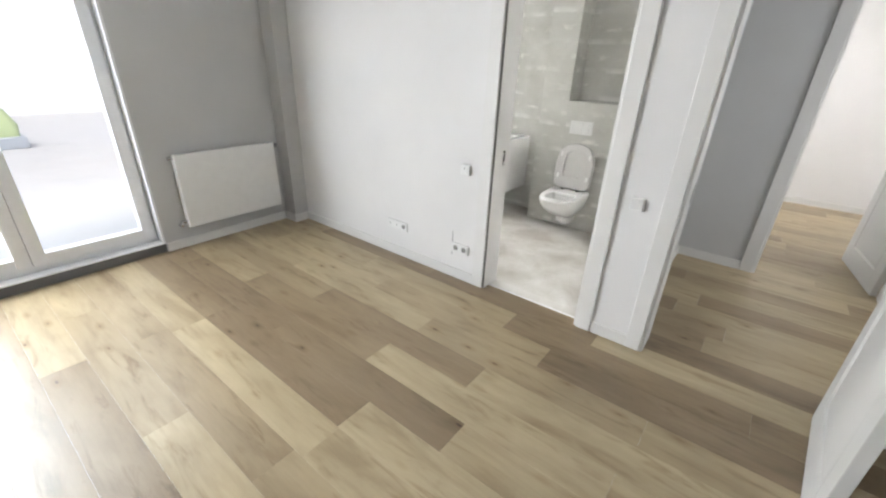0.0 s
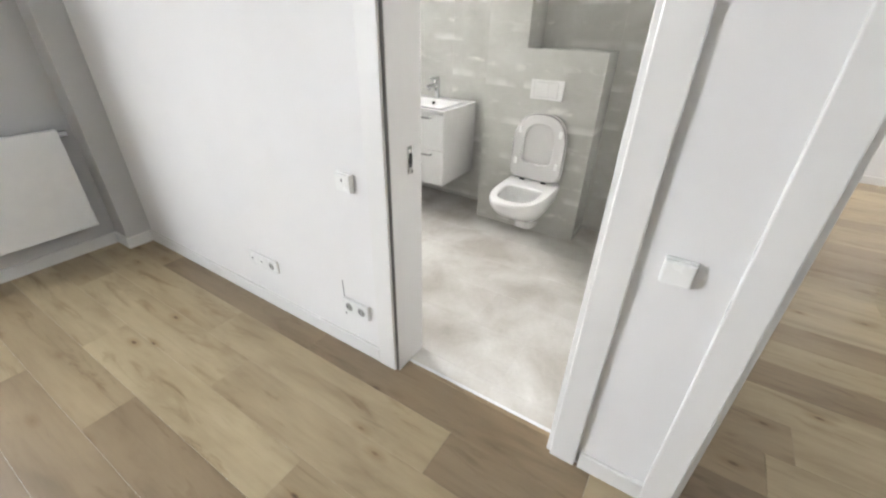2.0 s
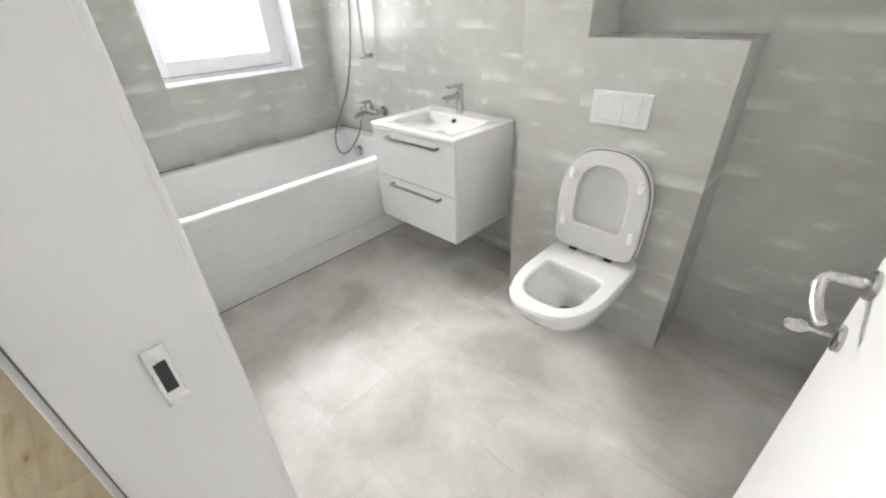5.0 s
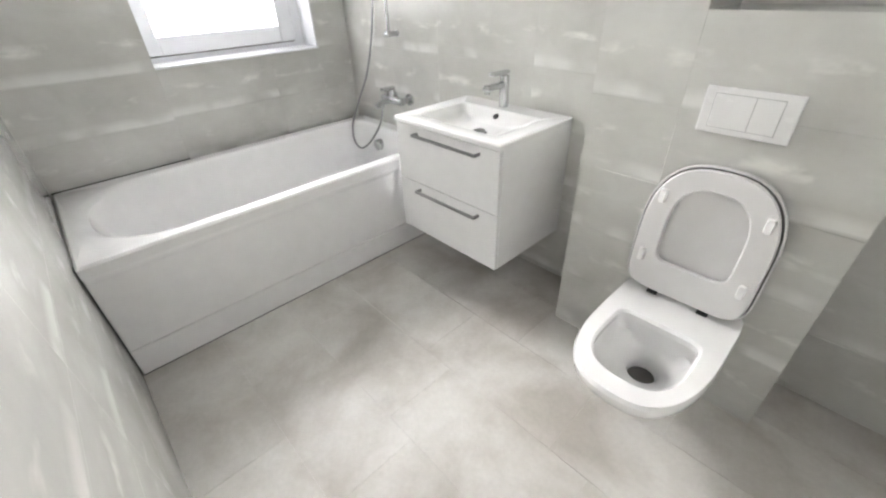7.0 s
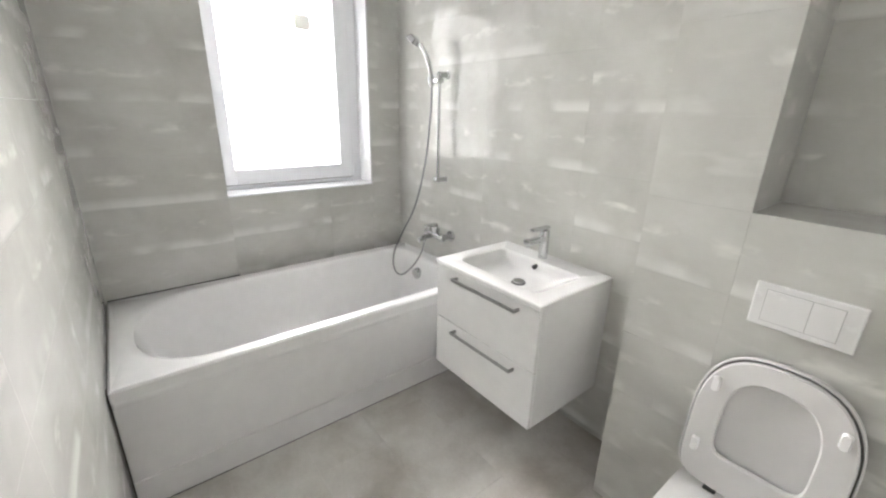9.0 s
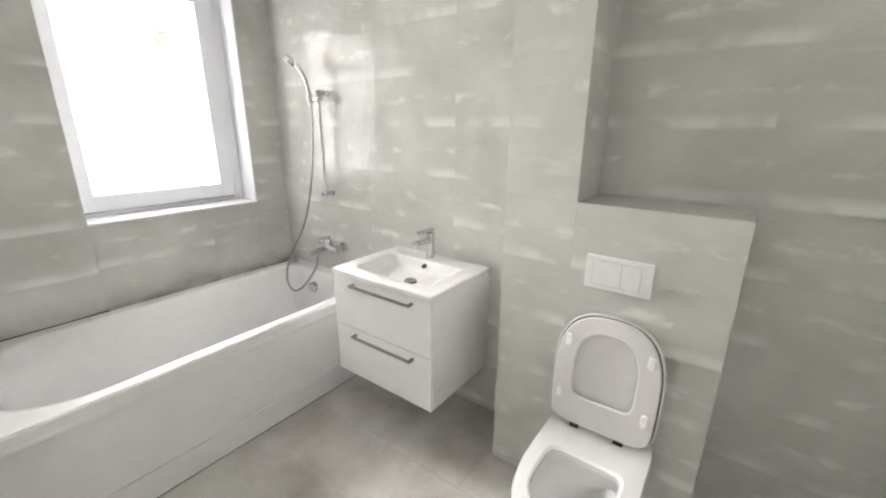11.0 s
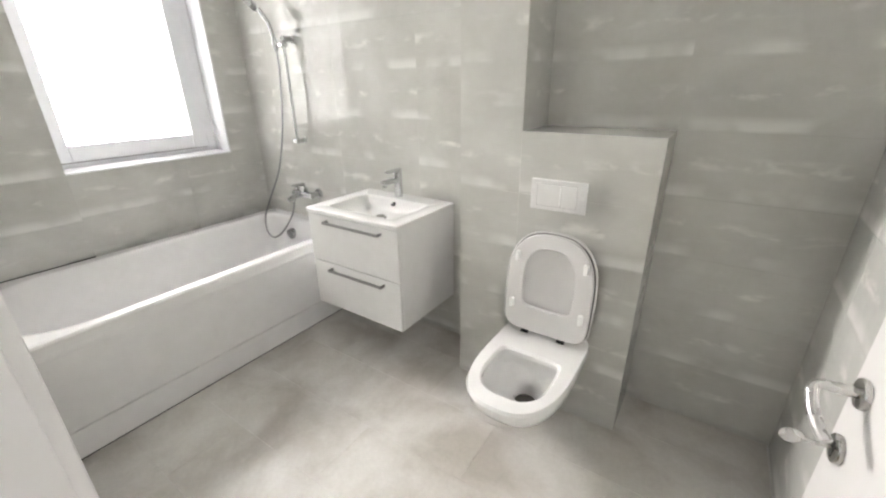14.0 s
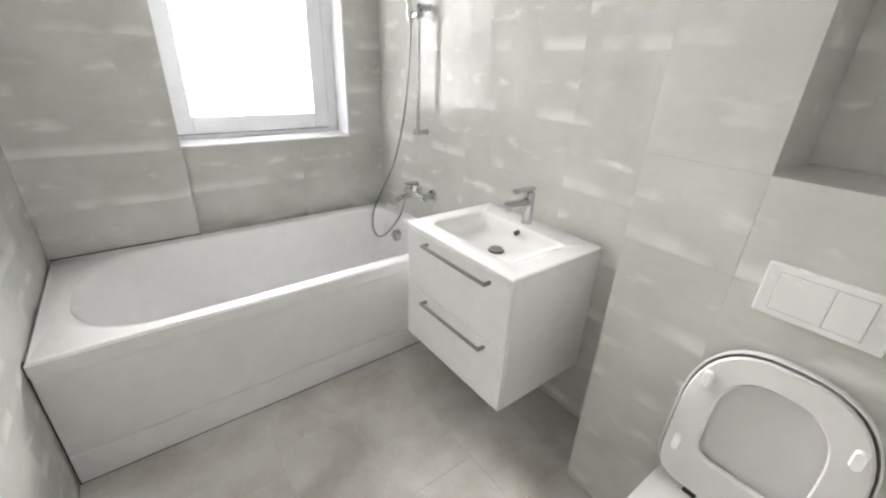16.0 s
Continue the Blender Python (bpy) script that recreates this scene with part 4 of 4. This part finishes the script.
back = surface("wall_tiles_back", (-2.5, YB, 0), "polished grey stone-look wall tiles behind tub and vanity", "wall tiles")
tile_field(back, "y", YB + TG - 0.001, XW1, -1.675, 0, H, -2.70, ZS, PU, PV, WALLTILE)
tile_field(back, "y", YB + TG - 0.001, -1.40, -0.905, 1.222, H, -1.40, ZS, PU, PV, WALLTILE)
tile_field(back, "y", YB + TG - 0.001, -0.905, XB, 0, H, -0.905, ZS, PU, PV, WALLTILE)
bx = surface("wall_tiles_box", (-1.3, 3.97, 0), "polished grey stone-look tiles on the cistern box", "wall tiles")
tile_field(bx, "y", 3.97 + TG - 0.001, -1.675, -1.40, 0, H, -1.675, ZS, PU, PV, WALLTILE)
tile_field(bx, "y", 3.97 + TG - 0.001, -1.40, -0.905, 0, 1.222, -1.40, ZS, PU, PV, WALLTILE)
tile_field(bx, "-x", -1.675 + TG - 0.001, 3.97, YB, 0, H, 3.97, ZS, PU, PV, WALLTILE)
tile_field(bx, "x", -1.40 - TG + 0.001, 3.97, YB, 1.222, H, 3.97, ZS, PU, PV, WALLTILE)
tile_field(bx, "x", -0.905 - TG + 0.001, 3.97, YB, 0, 1.222, 3.97, ZS, PU, PV, WALLTILE)
tile_field(bx, "z", 1.222 - TG + 0.001, -1.40, -0.905, 3.97, YB, -1.40, 3.97, PU, PV, WALLTILE)
endw = surface("wall_tiles_end", (XB, 3.4, 0), "polished grey stone-look tiles on the end wall", "wall tiles")
tile_field(endw, "-x", XB + TG - 0.001, YI + TG, YB, 0, H, 3.40, ZS, PU, PV, WALLTILE)
near = surface("wall_tiles_door", (-2.3, YI, 0), "polished grey stone-look tiles on the door wall", "wall tiles")
tile_field(near, "+y", YI + 0.001, XW0, -1.29, 0, H, -2.45, ZS, PU, PV, WALLTILE)
tile_field(near, "+y", YI + 0.001, -1.29, -0.40, DOOR_H + 0.09, H, -2.45, ZS, PU, PV, WALLTILE)
winw = surface("wall_tiles_window", (XW1, 3.4, 0), "polished grey stone-look tiles round the bathroom window", "wall tiles")
tile_field(winw, "x", XW0 - TG + 0.001, YI + TG, 3.105, 0, H, 3.105, ZS, PU, PV, WALLTILE)
tile_field(winw, "+y", 3.105, XW1 - 0.003, XW0, 0, 0.978, XW0, ZS, PU, PV, WALLTILE)
tile_field(winw, "x", XW1 - TG + 0.001, 3.107, 4.012, 0, 0.978, 3.105, ZS, PU, PV, WALLTILE)
tile_field(winw, "x", XW1 - TG + 0.001, 3.107, 4.012, 2.28, H, 3.105, ZS, PU, PV, WALLTILE)
tile_field(winw, "x", XW1 - TG + 0.001, 4.012, YB, 0, H, 3.105, ZS, PU, PV, WALLTILE)

bf = surface("floor_bathroom", (-2, 3.3, 0), "grey stone-look porcelain floor tiles", "floor")
for y0, y1, xs in ((2.4135, 2.497, -1.9), (2.497, 2.802, -1.99), (2.802, 3.108, -2.287), (3.108, 3.413, -1.80), (3.413, 3.718, -1.945), (3.718, 4.023, -1.70), (4.023, YB, -2.15)):
    tile_field(bf, "z", -TG + 0.001, XW1, -0.36 if y0 > 2.49 else -0.49, y0, y1, xs, y0, 0.61, y1 - y0, FLOORTILE, 0.0009)

fl = surface("floor_living", (-0.5, 0.5, 0), "oak laminate floor planks in mixed brown tones", "floor")
P, L, Y0 = 0.192, 1.305, -0.116
# per course: one end joint, then the tones left and right of it (0 dark, 1 pale)
COURSES = {1: (-2.38, 0.75, 0.3), 2: (-1.6, 0.6, 0.85), 3: (-1.05, 0.5, 0.65), 4: (-2.3, 0.7, 0.85), 5: (-1.006, 0.15, 0.9), 6: (-0.57, 0.15, 0.8),
           7: (-1.25, 0.3, 0.9), 8: (-0.70, 0.28, 0.85), 9: (-1.216, 0.85, 0.6), 10: (-0.495, 0.65, 0.08), 11: (-0.825, 0.7, 0.2), 12: (-1.63, 0.2, 0.15),
           13: (-0.35, 0.3, 0.1), 15: (0.30, 0.45, 0.7), 16: (-0.02, 0.2, 0.75), 17: (0.10, 0.85, 0.3)}
for k in range(-20, 37):
    y0, y1 = max(Y0 + k * P, YE), min(Y0 + (k + 1) * P, 6.9)
    if y1 - y0 < 0.02:
        continue
    mid, left, right = COURSES.get(k, (random.uniform(-1.2, 0.0), None, None))
    n0 = math.ceil((mid - XL) / L)
    for n in range(-n0, 5):
        x = mid + n * L
        # courses from 13 on are paler, with the hall floor's glare in their tone
        tone = random.uniform(0.1, 0.95) if k < 13 else random.uniform(0.4, 1.0)
        if left is not None and n <= 0:
            tone = right if n == 0 else left if n == -1 else random.uniform(0.08, 0.25) if k in (5, 6) else random.uniform(0.5, 0.95)
        for a0, a1, lo, hi in ((-3.52, 2.0, YE, 2.405), (-0.2, 2.0, 2.405, 4.06), (0.375, 1.175, 4.06, 4.2), (-0.2, 1.45, 4.2, 4.4), (-2.38, 1.45, 4.4, 6.9)):
            b0, b1, c0, c1 = max(x, a0), min(x + L, a1), max(y0, lo), min(y1, hi)
            if b1 - b0 > 0.01 and c1 - c0 > 0.01:
                pl = piece("plank", fl, (b1 - b0 - 0.0006, c1 - c0 - 0.0006), "z", ((b0 + b1) / 2, (c0 + c1) / 2, -TG + 0.001), OAK, 0.0006)
                pl.color = (tone, tone, tone, 1)
